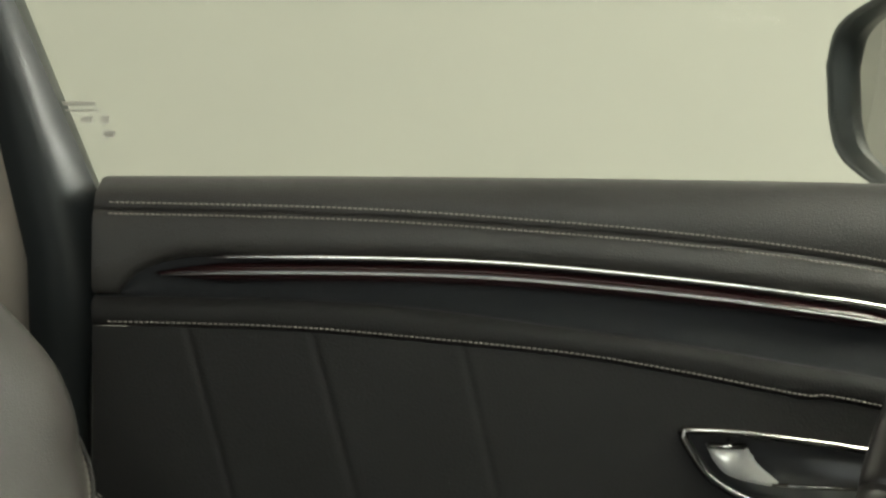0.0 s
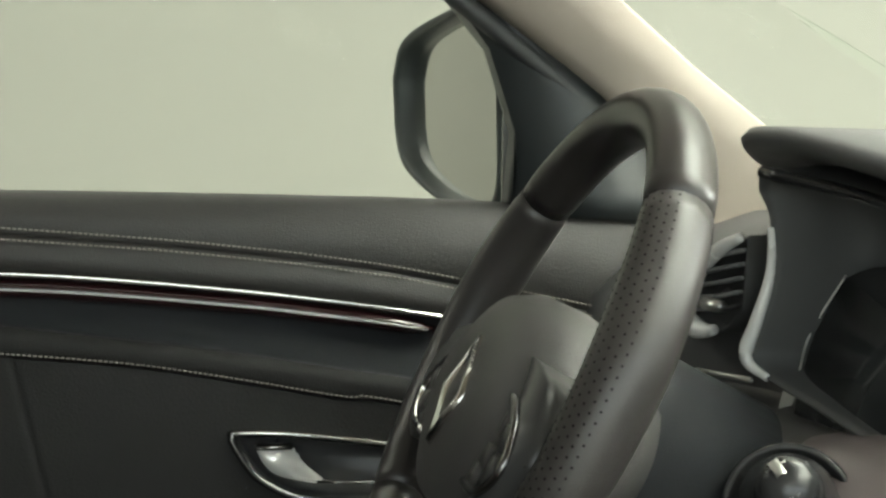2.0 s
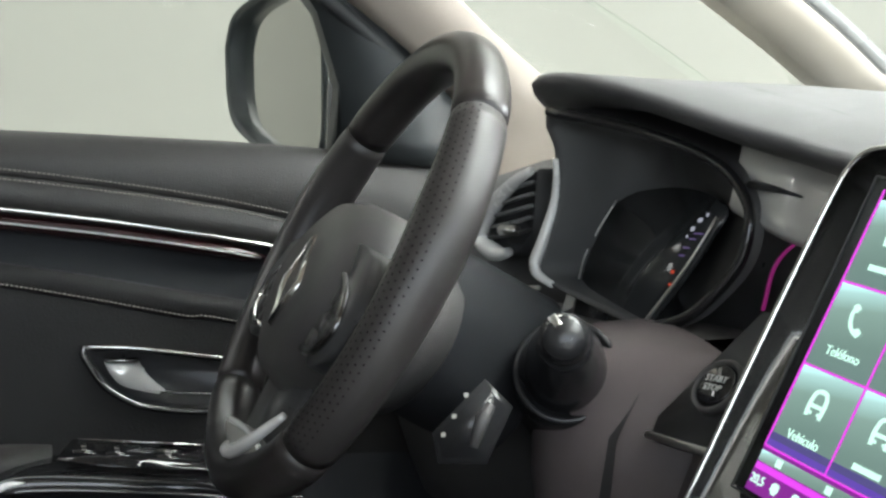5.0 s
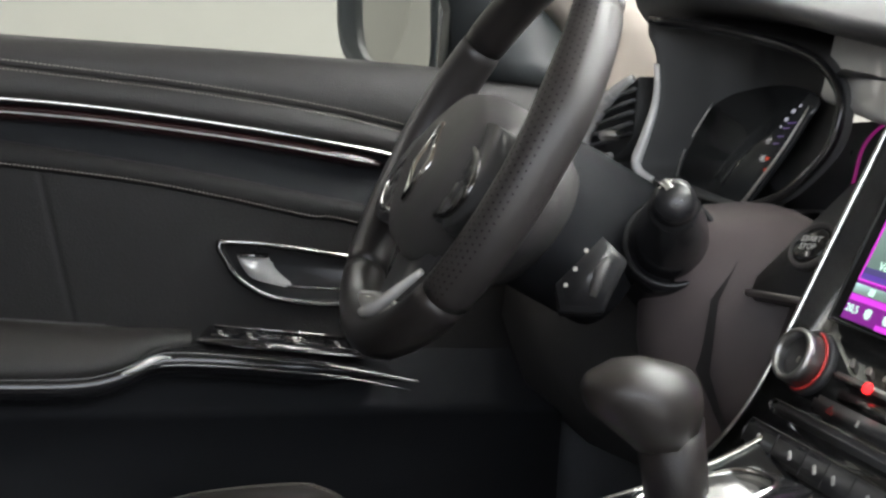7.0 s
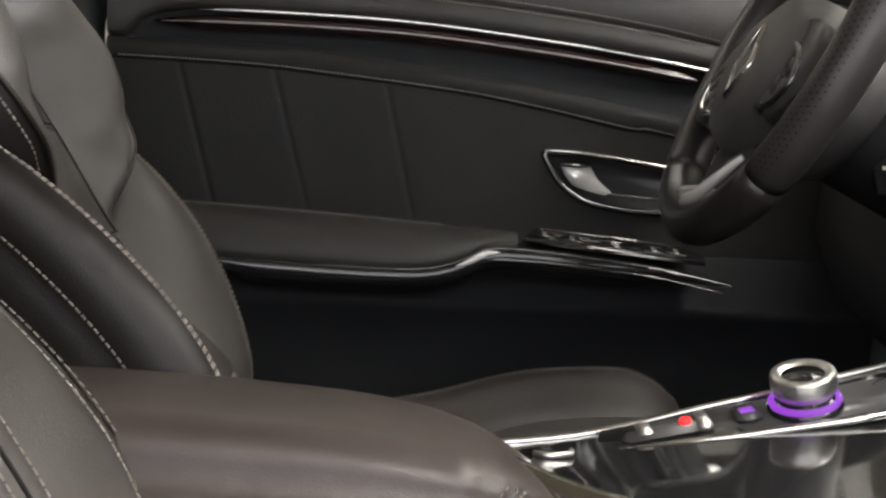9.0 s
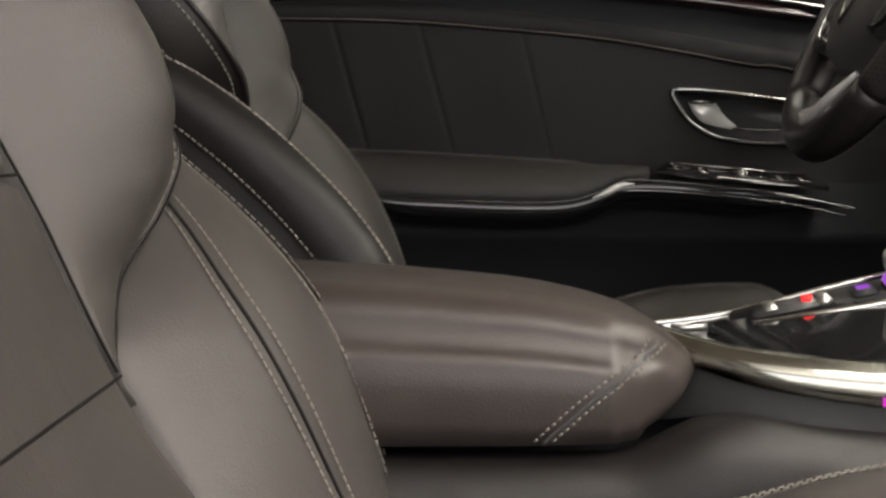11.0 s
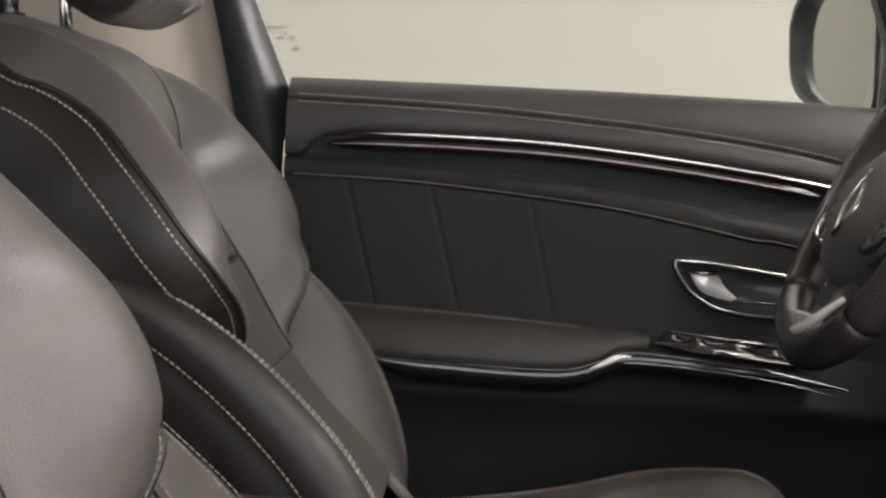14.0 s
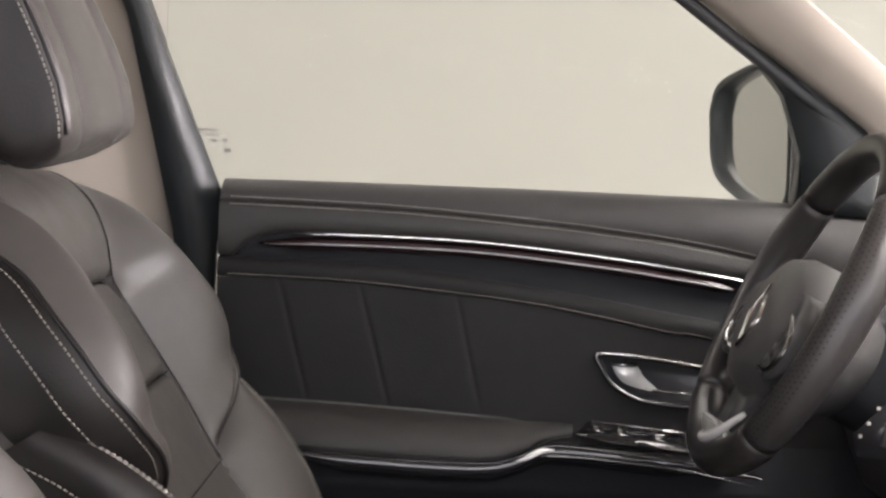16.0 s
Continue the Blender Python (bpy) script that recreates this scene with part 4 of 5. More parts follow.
part("screen_rim", tube([KM @ Vector(q) for q in ((MID + 0.068, 0.010, 0.001), (MID + 0.068, 0.222, 0.001), (MID - 0.068, 0.222, 0.001), (MID - 0.068, 0.010, 0.001))], 0.0012, 5, closed=True), RUBBER, scr)


def tile(name, x0, x1, y0, y1, mt, z=0.0015):
    return part(name, box((min(x0, x1), y0, z), (max(x0, x1), y1, z + 0.0006), 0, m=KM), mt, scr, smooth=False)


def words(text, size, x, y, mt):
    return part("screen_label", text_mesh(text, size, KM @ Matrix.Translation((x, y, 0.0024)) @ Matrix.Scale(-1, 4, (1, 0, 0))), mt, scr, smooth=False)


LEFT, COL, ROW = 0.0805, 0.0583, 0.0553
for r in range(3):
    y0 = 0.0425 + ROW * r
    for c in range(2):
        x1 = LEFT - COL * c
        xc = x1 - 0.0275
        tile("screen_tile", x1 - COL + 0.0008, x1 - 0.0008, y0 + 0.0008, y0 + ROW - 0.0008, TILE)
        if (r, c) == (1, 0):
            icon = part("tile_icon", tube([KM @ Vector(q) for q in spline([(xc + 0.0052, y0 + 0.043, 0.0024), (xc + 0.006, y0 + 0.036, 0.0024), (xc + 0.002, y0 + 0.029, 0.0024), (xc - 0.005, y0 + 0.026, 0.0024)], 4)], 0.0014, 6), DISPLAY_W, scr)
            for ex_, ey_ in ((0.0042, 0.0415), (-0.0042, 0.0275)):
                part("icon_end", tube([KM @ Vector((xc + ex_ + 0.001, y0 + ey_ + 0.0012, 0.0026)), KM @ Vector((xc + ex_ - 0.002, y0 + ey_ - 0.0006, 0.0026))], 0.0022, 6), DISPLAY_W, icon)
        else:
            icon = part("tile_icon", tube([KM @ Vector(q) for q in spline([(xc + 0.006, y0 + 0.027, 0.0024), (xc + 0.0066, y0 + 0.036, 0.0024), (xc + 0.004, y0 + 0.0425, 0.0024), (xc - 0.004, y0 + 0.0425, 0.0024), (xc - 0.0066, y0 + 0.036, 0.0024), (xc - 0.006, y0 + 0.027, 0.0024)], 4)], 0.0014, 6), DISPLAY_W, scr)
            part("icon_bar", box((xc - 0.0055, y0 + 0.0325, 0.002), (xc + 0.0055, y0 + 0.0350, 0.0026), 0, m=KM), DISPLAY_W, icon, smooth=False)
            for dx in (-0.004, 0.004):
                part("icon_lamp", box((xc + dx - 0.0014, y0 + 0.0285, 0.002), (xc + dx + 0.0014, y0 + 0.0305, 0.0026), 0, m=KM), DISPLAY_W, icon, smooth=False)
        if c == 0 and r < 2:
            words(("Vehículo", "Teléfono")[r], 0.0085, xc - 0.001, y0 + 0.0125, DISPLAY_W)
        else:
            tile("tile_word", xc - 0.012, xc + 0.011, y0 + 0.0105, y0 + 0.0143, DISPLAY_W, 0.0022)
    tile("tile_line", LEFT - 2 * COL, LEFT, y0 - 0.0007, y0 + 0.0007, PINK, 0.0022)
for c in range(3):
    tile("tile_line", LEFT - COL * c - 0.0007, LEFT - COL * c + 0.0007, 0.0425, 0.214, PINK, 0.0022)
tile("screen_glow", LEFT - 2 * COL, LEFT, 0.0435, 0.0475, VIOLET_LOW, 0.0020)
tile("screen_glow", LEFT - 2 * COL, LEFT, 0.0475, 0.0520, VIOLET_FAINT, 0.0020)
tile("screen_band", LEFT - 2 * COL, LEFT + 0.001, 0.0135, 0.0425, BAND, 0.0015)
tile("band_glow", LEFT - 2 * COL, LEFT, 0.0275, 0.0318, BAND_BRIGHT, 0.0020)
tile("band_glow", MID - 0.020, MID + 0.018, 0.0128, 0.0165, BAND_BRIGHT, 0.0020)
tile("screen_bar", LEFT - 2 * COL, LEFT, 0.0325, 0.0395, TILE, 0.0022)
for x in (0.061, 0.014):
    tile("bar_grip", x - 0.0028, x + 0.0028, 0.0335, 0.0385, DISPLAY_W, 0.0026)
words("20,5", 0.0080, 0.0735, 0.0215, DISPLAY_W)
words("20,5", 0.0080, -0.0235, 0.0215, DISPLAY_W)
words("AC", 0.0062, 0.0135, 0.0215, DISPLAY_W)
for x in (0.056, 0.036, -0.005):
    tile("bar_icon", x - 0.0034, x + 0.0030, 0.0195, 0.0240, DISPLAY_W, 0.0024)
    tile("bar_icon", x - 0.0022, x + 0.0014, 0.0178, 0.0250, DISPLAY_W, 0.0024)
KNOB_RED = material("red_arc", (0.42, 0.035, 0.03), 0.35, vary=0.05)
for kx in (0.090, -0.038):
    at_k = KM @ Matrix.Translation((kx, -0.024, 0))
    kn = part("climate_knob", ringed([(0.0235, -0.004), (0.0235, 0.003), (0.0215, 0.0045), (0.0195, 0.0045)], at_k), RUBBER, stack, "black climate knob base")
    part("knob_ring", loft([[at_k @ Vector((r * math.cos(a), r * math.sin(a), z)) for a in (2 * math.pi * j / 40 for j in range(40))] for r, z in ((0.0192, 0.0045), (0.0196, 0.014), (0.0194, 0.0185), (0.0182, 0.0205), (0.0160, 0.0202), (0.0150, 0.0180), (0.0145, 0.0120))], closed=True), KNOBMETAL, kn, "ribbed metal knob ring")
    part("knob_face", ringed([(0.0150, 0.010), (0.0150, 0.0125), (0.012, 0.0115), (0.001, 0.011)], at_k), PLASTIC_SMOOTH, kn)
    part("knob_mark", box((-0.0012, -0.004, 0.011), (0.0012, 0.001, 0.0122), 0.0004, 1, m=at_k), INK, kn)
    part("knob_arc", tube([at_k @ Vector((0.0214 * math.cos(a), 0.0214 * math.sin(a), 0.0065)) for a in np.linspace(radians(100), radians(270), 24)], 0.0012, 6), KNOB_RED, kn, "thin red temperature arc")
part("button_strip", box((-0.014, -0.0265, -0.002), (0.062, -0.0215, 0.003), 0.0018, m=KM), KNOBMETAL, stack, "satin metal button strip")
part("hazard_light", ringed([(0.004, 0.003), (0.004, 0.0052), (0.001, 0.0056)], KM @ Matrix.Translation((0.0215, -0.024, 0)), 14), RED, stack, "red warning light")
for k, x in enumerate((0.053, 0.035, 0.016, -0.001)):
    sym = part("strip_symbol", box((x - 0.0026, -0.0155, -0.002), (x + 0.0026, -0.0120, -0.0012), 0, m=KM), INK, stack, smooth=False)
    part("symbol_top", box((x - 0.0014, -0.0120, -0.002), (x + 0.0014, -0.0095 - 0.001 * (k % 2), -0.0012), 0, m=KM), INK, sym, smooth=False)
# slot and shelf between the knobs, then the two rows of keys
part("card_slot", box((-0.010, -0.040, -0.006), (0.050, -0.031, 0.001), 0.001, m=KM), DARKMETAL, stack, "dark slot plate")
haz = part("hazard_key", box((-0.045, -0.054, -0.004), (0.068, -0.041, 0.005), 0.003, m=KM), PLASTIC_SMOOTH, stack, "black key with a red triangle")
part("hazard_mark", tube([KM @ Vector(q) for q in ((0.047, -0.0500, 0.0052), (0.0405, -0.0500, 0.0052), (0.0437, -0.0445, 0.0052))], 0.0006, 5, closed=True), KNOB_RED, haz)
part("key_mark", box((0.013, -0.050, 0.005), (0.0150, -0.0455, 0.0055), 0, m=KM), PRINT, haz, smooth=False)
for k, (y, x0, x1) in enumerate(((-0.062, -0.045, 0.106), (-0.087, -0.070, 0.120))):
    hk = (0.005, 0.0105)[k]
    row = part("key_bar", box((x0, y - hk, -0.003), (x1, y + hk, 0.006), 0.004, 3, m=KM), PLASTIC_SMOOTH, stack, "black key bar")
    part("key_edge", tube([KM @ Vector(q) for q in ((x0, y + hk, 0.0045), (MID, y + hk + 0.0002, 0.0055), (x1 - 0.004, y + hk, 0.0045), (x1, y, 0.005), (x1 - 0.003, y - hk, 0.0045))], 0.0009, 6), DARKMETAL, row)
    if k:
        for x in (0.099, 0.060, 0.031, 0.010, -0.026, -0.050):
            part("key_symbol", box((x - 0.0014, y - 0.0035, 0.006), (x + 0.0014, y + 0.003, 0.0066), 0, m=KM @ Matrix.Translation((x, y, 0)) @ Matrix.Rotation(radians(-35), 4, "Z") @ Matrix.Translation((-x, -y, 0))), PRINT, row, smooth=False)
        for x in (0.080, 0.045, 0.020, -0.008, -0.038):
            part("key_gap", box((x - 0.0005, y - 0.009, 0.0056), (x + 0.0005, y + 0.009, 0.0063), 0, m=KM), RUBBER, row, smooth=False)
part("lower_slot", box((-0.050, -0.122, -0.012), (0.100, -0.104, -0.004), 0.003, m=KM), RUBBER, stack, "dark open tray below the keys")
# starter button on its pad beside the stack
TM = Matrix.Translation((0.016, 0.154, 0.950)) @ Matrix.Rotation(radians(12), 4, "Z") @ Matrix(((0, math.sin(SL), -math.cos(SL), 0), (1, 0, 0, 0), (0, math.cos(SL), math.sin(SL), 0), (0, 0, 0, 1)))
padp = part("starter_pad", slab([(-0.075, -0.050), (-0.075, 0.075), (0.005, 0.070), (0.050, -0.030), (0.046, -0.046)], 0.012, 0.004, TM @ Matrix.Translation((0, 0, -0.016))), PLASTIC_SMOOTH, dash, "dark panel beside the screen")
part("pad_edge", tube([TM @ Vector(q) for q in ((0.046, -0.046, -0.004), (0.0, -0.048, -0.003), (-0.06, -0.050, -0.004))], 0.003, 6), SATIN, padp)
part("starter_ring", ringed([(0.022, -0.004), (0.022, 0.003), (0.019, 0.004), (0.018, 0.0)], TM), PLASTIC, padp)
sb = part("starter_button", ringed([(0.0172, -0.002), (0.0172, 0.003), (0.015, 0.0045), (0.001, 0.005)], TM), GLOSS, padp, "round black starter button")
for word, y in (("START", 0.0036), ("STOP", -0.0036)):
    part("button_print", text_mesh(word, 0.0072, TM @ Matrix.Translation((0, y, 0.0052)) @ Matrix.Scale(-1, 4, (1, 0, 0))), PRINT, sb, smooth=False)

# ---- pillars and windscreen ----
ap = [((-0.53, 0.60, 1.56), (-0.40, 0.57, 1.58)), ((-0.297, 0.655, 1.40), (-0.188, 0.625, 1.41)), ((-0.090, 0.700, 1.262), (0.022, 0.680, 1.264)), ((-0.002, 0.705, 1.197), (0.112, 0.685, 1.202)), ((0.030, 0.71, 1.135), (0.215, 0.69, 1.135)), ((0.02, 0.71, 1.02), (0.30, 0.69, 1.03))]
rows = []
for a, b in ap:
    a, b = Vector(a), Vector(b)
    n = Vector((0, 1, 0))
    rows.append([a + 0.07 * n, a + 0.02 * n, a, a + (b - a) * 0.12 - 0.006 * n, a + (b - a) * 0.5 - 0.012 * n, a + (b - a) * 0.93 - 0.012 * n, b - 0.006 * n, b + 0.05 * n])
part("front_pillar_trim", loft([r for r in rows]), BEIGE, shell, "pale beige windscreen pillar trim")
part("front_pillar_seal", tube([Vector(a) + Vector((-0.012, 0.02, -0.008)) for a, _ in ap], 0.010, 8), RUBBER, shell, "black door seal")
# front strut ahead of the quarter light
strut = [(u, v, 1.35 - 0.441 * (u - 0.245)) for u, v in ((0.78, 0.67), (0.60, 0.67), (0.48, 0.67), (0.36, 0.667), (0.245, 0.66), (0.10, 0.65), (-0.06, 0.632), (-0.20, 0.612), (-0.33, 0.59))]
part("quarter_pillar_trim", loft([[(u, v + 0.05, z + 0.004), (u, v + 0.012, z - 0.001), (u, v + 0.008, z), (u, v - 0.002, z + 0.012), (u, v - 0.014, z + 0.032), (u, v - 0.014, z + 0.044), (u, v - 0.010, z + 0.056), (u, v + 0.05, z + 0.060)] for u, v, z in strut]), BEIGE, shell, "pale beige front strut trim")
part("quarter_pillar_seal", tube([(u, v + 0.004, z + 0.061) for u, v, z in strut], 0.0045, 8), RUBBER, shell, "black windscreen seal")
part("windscreen_frame", loft([[(u, v + 0.002, z + 0.064), (u, v, z + 0.074), (u, v + 0.004, z + 0.084), (u, v + 0.03, z + 0.086), (u, v + 0.03, z + 0.066)] for u, v, z in strut], closed=True, caps=True), GREYTRIM, shell, "grey edge of the windscreen")
part("quarter_glass", slab([(0.10, 1.17), (0.42, 1.19), (0.248, 1.276), (-0.06, 1.42), (-0.22, 1.50), (-0.24, 1.42), (-0.05, 1.25)], 0.004, 0, Matrix.Translation((0, 0.72, 0)) @ Matrix.Rotation(radians(90), 4, "X")), GLASS, shell, "clear quarter light glass").visible_shadow = False
ws = ((0.66, 0.72, 1.04), (0.16, 0.69, 1.30), (-0.30, 0.60, 1.57))
part("windscreen", loft([[(u - d * 0.45, v, z + d) for v in np.linspace(-w, w, 9)] for d, order in ((0.0, ws), (-0.005, ws[::-1])) for u, w, z in order], ring=True), GLASS, shell, "clear windscreen").visible_shadow = False
part("middle_pillar_trim", slab([(-0.90, 0.40), (-0.90, 1.62), (-0.72, 1.62), (-0.625, 1.348), (-0.552, 1.06), (-0.535, 0.40)], 0.05, 0.015, pose(-0.4, 0, 0) @ Matrix.Translation((0, 0.80, 0)) @ Matrix.Rotation(radians(90), 4, "X")), BEIGE, shell, "pale beige middle pillar trim")

# ---- centre console ----
con = thing("centre_console", (-0.3, 0.03, 0.33), "dark centre console with piano black top", "console", shift=CONSOLE_AT)
prof = curve1([(-0.75, 0.70), (-0.415, 0.712), (-0.262, 0.744), (-0.163, 0.770), (-0.05, 0.80), (0.02, 0.83)])
side = lambda u, s: [(u, 0.03 + s * 0.09, prof(u) - 0.014), (u, 0.03 + s * 0.112, prof(u) - 0.03), (u, 0.03 + s * 0.125, prof(u) - 0.06), (u, 0.03 + s * 0.13, 0.50), (u, 0.03 + s * 0.13, 0.33)]
lip_top = curve1([(-0.44, 0.732), (-0.405, 0.723), (-0.36, 0.718), (-0.278, 0.714), (-0.15, 0.716), (0.02, 0.738)])
lip_low = curve1([(-0.44, 0.708), (-0.408, 0.704), (-0.37, 0.696), (-0.308, 0.688), (-0.277, 0.686), (-0.15, 0.688), (0.02, 0.71)])
lip_v = curve1([(-0.44, 0.02), (-0.414, -0.008), (-0.385, -0.042), (-0.35, -0.060), (-0.30, -0.068), (-0.15, -0.073), (0.02, -0.076)])
side_z = curve1([(-0.76, 0.652), (-0.47, 0.656), (-0.435, 0.666), (-0.41, 0.678), (-0.375, 0.681), (-0.314, 0.672), (-0.15, 0.664), (0.02, 0.68)])
US = list(np.linspace(-0.75, 0.03, 40))
part("console_body", loft([side(u, 1) for u in US]), PLASTIC, con, "dark padded console side")
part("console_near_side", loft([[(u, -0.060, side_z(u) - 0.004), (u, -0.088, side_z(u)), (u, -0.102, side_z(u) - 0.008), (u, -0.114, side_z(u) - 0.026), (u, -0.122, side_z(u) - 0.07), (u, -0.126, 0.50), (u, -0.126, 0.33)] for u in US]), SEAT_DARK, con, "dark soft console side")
part("panel_joint", tube([(-0.283, -0.1135, 0.652), (-0.292, -0.121, 0.62), (-0.310, -0.1255, 0.56)], 0.0016, 6), MATTE, con)
part("console_rear", box((-0.76, -0.09, 0.33), (-0.70, 0.15, 0.66), 0.01), PLASTIC, con)
UT = list(np.linspace(-0.44, 0.02, 26))
surf = lambda u, v: lip_top(u) + (prof(u) - lip_top(u)) * (v - lip_v(u)) / (0.118 - lip_v(u))
part("console_top", loft([[(u, lip_v(u) + (0.118 - lip_v(u)) * k, surf(u, lip_v(u) + (0.118 - lip_v(u)) * k) - 0.001) for k in np.linspace(0, 1, 7)] for u in UT]), GLOSS, con, "piano black console top")
part("far_edge", tube([(u, 0.118, prof(u)) for u in UT], 0.0030, 6), CHROME, con, "thin bright edge")
part("near_edge", loft([[(u, lip_v(u) + 0.002, lip_top(u) - 0.002), (u, lip_v(u), lip_top(u) + 0.0005), (u, lip_v(u) - 0.006, lip_top(u) - 0.0015), (u, lip_v(u) - 0.013, lip_top(u) * 0.7 + lip_low(u) * 0.3), (u, lip_v(u) - 0.016, lip_top(u) * 0.35 + lip_low(u) * 0.65), (u, lip_v(u) - 0.014, lip_low(u)), (u, lip_v(u) - 0.004, lip_low(u) - 0.001)] for u in UT]), EDGE, con, "broad polished metal edge")
part("edge_shadow_gap", loft([[(u, lip_v(u) - 0.006, lip_low(u)), (u, lip_v(u) - 0.004, side_z(u) - 0.012)] for u in UT]), MATTE, con, "black gap below the edge")
part("ambient_line", tube([(u, lip_v(u) - 0.016, lip_low(u) + 0.0035) for u in np.linspace(-0.292, 0.0, 14)], 0.0030, 6), PINK, con, "magenta ambient light line")
sl = lambda u: math.atan2(surf(u + 0.02, 0.085) - surf(u - 0.02, 0.085), 0.04)
tip = math.atan2(surf(-0.213, 0.10) - surf(-0.213, 0.05), 0.05)
DM = Matrix.Translation((-0.213, 0.085, surf(-0.213, 0.085))) @ Matrix.Rotation(tip, 4, "X") @ Matrix.Rotation(-sl(-0.213), 4, "Y")
bay = part("control_bay", slab([(-0.142, -0.018), (-0.148, -0.004), (-0.14, 0.020), (0.065, 0.026), (0.075, 0.0), (0.065, -0.034)], 0.0045, 0.0015, DM @ Matrix.Translation((0, 0, -0.0035))), PLASTIC_SMOOTH, con, "black control bay")
part("bay_edge", tube([DM @ Vector(q) for q in ((-0.140, -0.019, 0.0015), (-0.06, -0.026, 0.0015), (0.02, -0.033, 0.002), (0.07, -0.036, 0.002))], 0.0032, 6), CHROME, bay, "bright edge of the bay")
dial = part("rotary_dial", ringed([(0.026, 0.0), (0.026, 0.004), (0.022, 0.006), (0.018, 0.010)], DM), GLOSS, con, "rotary controller")
part("dial_glow", tube([DM @ Vector((0.0225 * math.cos(a), 0.0225 * math.sin(a), 0.0065)) for a in np.linspace(0, 2 * math.pi, 32, endpoint=False)], 0.0026, 6, closed=True), VIOLET, dial, "violet light ring")
part("dial_ring", loft([[DM @ Vector((r * math.cos(a), r * math.sin(a), z)) for a in (2 * math.pi * j / 40 for j in range(40))] for r, z in ((0.0185, 0.010), (0.0215, 0.014), (0.0225, 0.018), (0.0225, 0.025), (0.0215, 0.0275), (0.0165, 0.0275), (0.0145, 0.0255))], closed=True), SATIN, dial, "polished metal ring")
part("dial_cap", ringed([(0.0152, 0.016), (0.0152, 0.0252), (0.001, 0.0256)], DM), GLOSS, dial)
key = part("dial_key", box((-0.050, -0.010, 0.0), (-0.032, 0.012, 0.006), 0.002, m=DM), PLASTIC_SMOOTH, con, "small lit key")
part("key_light", box((-0.046, -0.004, 0.006), (-0.036, 0.004, 0.0068), 0.0003, 1, m=DM), VIOLET, key)
pk = part("parking_switch", box((-0.128, -0.012, 0.0), (-0.066, 0.010, 0.006), 0.0025, m=DM), PLASTIC_SMOOTH, con, "black parking brake switch")
part("switch_light", ringed([(0.0042, 0.006), (0.0042, 0.0085), (0.001, 0.0092)], DM @ Matrix.Translation((-0.084, -0.002, 0)), 14), RED, pk, "red warning light")
part("switch_side", box((-0.078, -0.012, 0.001), (-0.067, 0.010, 0.0078), 0.002, m=DM), SATIN, pk)
part("switch_ridge", box((-0.118, -0.010, 0.005), (-0.108, 0.008, 0.0075), 0.001, m=DM), SATIN, pk)
part("lid_pull", tube([(-0.405, 0.055, surf(-0.405, 0.055) + 0.0012), (-0.395, 0.05, surf(-0.395, 0.05) + 0.0012), (-0.380, 0.056, surf(-0.380, 0.056) + 0.0012), (-0.378, 0.066, surf(-0.378, 0.066) + 0.0012)], 0.0022, 6), SATIN, con, "bright tray pull")
# armrest lid
crown = curve1([(-0.80, 0.770), (-0.66, 0.767), (-0.58, 0.762), (-0.51, 0.755), (-0.457, 0.743), (-0.432, 0.732), (-0.412, 0.719), (-0.401, 0.707)])
half = curve1([(-0.80, 0.108), (-0.50, 0.108), (-0.46, 0.102), (-0.43, 0.085), (-0.412, 0.060), (-0.401, 0.032)])
under = curve1([(-0.80, 0.660), (-0.475, 0.664), (-0.445, 0.672), (-0.42, 0.686), (-0.401, 0.701)])


def arm_ring(u):
    c, w, bot = crown(u), half(u), under(u)
    h = c - bot
    pts = [(-0.99, bot), (-1.03, bot + 0.16 * h), (-1.035, bot + 0.36 * h), (-1.03, c - 0.47 * h), (-0.985, c - 0.385 * h), (-0.915, c - 0.35 * h), (-0.905, c - 0.22 * h), (-0.85, c - 0.09 * h), (-0.6, c - 0.035 * h), (-0.2, c), (0.3, c), (0.72, c - 0.07 * h), (0.95, c - 0.26 * h), (1.0, bot)]
    return [(u, 0.010 + w * a, z) for a, z in pts]


arm = part("armrest_lid", loft([arm_ring(u) for u in list(np.linspace(-0.80, -0.48, 14)) + list(np.linspace(-0.47, -0.402, 14))], closed=True, caps=True), ARM, con, "stitched dark brown leather armrest")


def arm_pt(u, f, lift=0.0008):
    ring = [Vector(p) for p in arm_ring(u)]
    p = ring[int(f)].lerp(ring[min(13, int(f) + 1)], f - int(f))
    return p + Vector((0, -1 if f < 6 else 0, 0.2 if f < 6 else 1)) * lift


zf = curve1([(0, 0), (1, 0.16), (2, 0.36), (3, 0.54), (4, 0.64), (5, 0.71), (6, 0.80), (7, 0.89), (8, 0.965)])
au = lambda k: -0.513 + 0.078 * min(zf(0.15 + 7.6 * k), 0.84) / 0.84
for d in (-0.006, 0.006):
    part("armrest_stitching", stitches([arm_pt(au(k) + d, 0.15 + 7.6 * k) for k in np.linspace(0, 0.86, 60)], (0, -1, 0.2), 0.0052, 0.0036, 0.0008), THREAD, arm, "contrast stitching")
part("armrest_seam", tube([arm_pt(au(k), 0.05 + 7.6 * k, 0.0) for k in np.linspace(0, 0.87, 60)], 0.0013, 5), MATTE, arm)
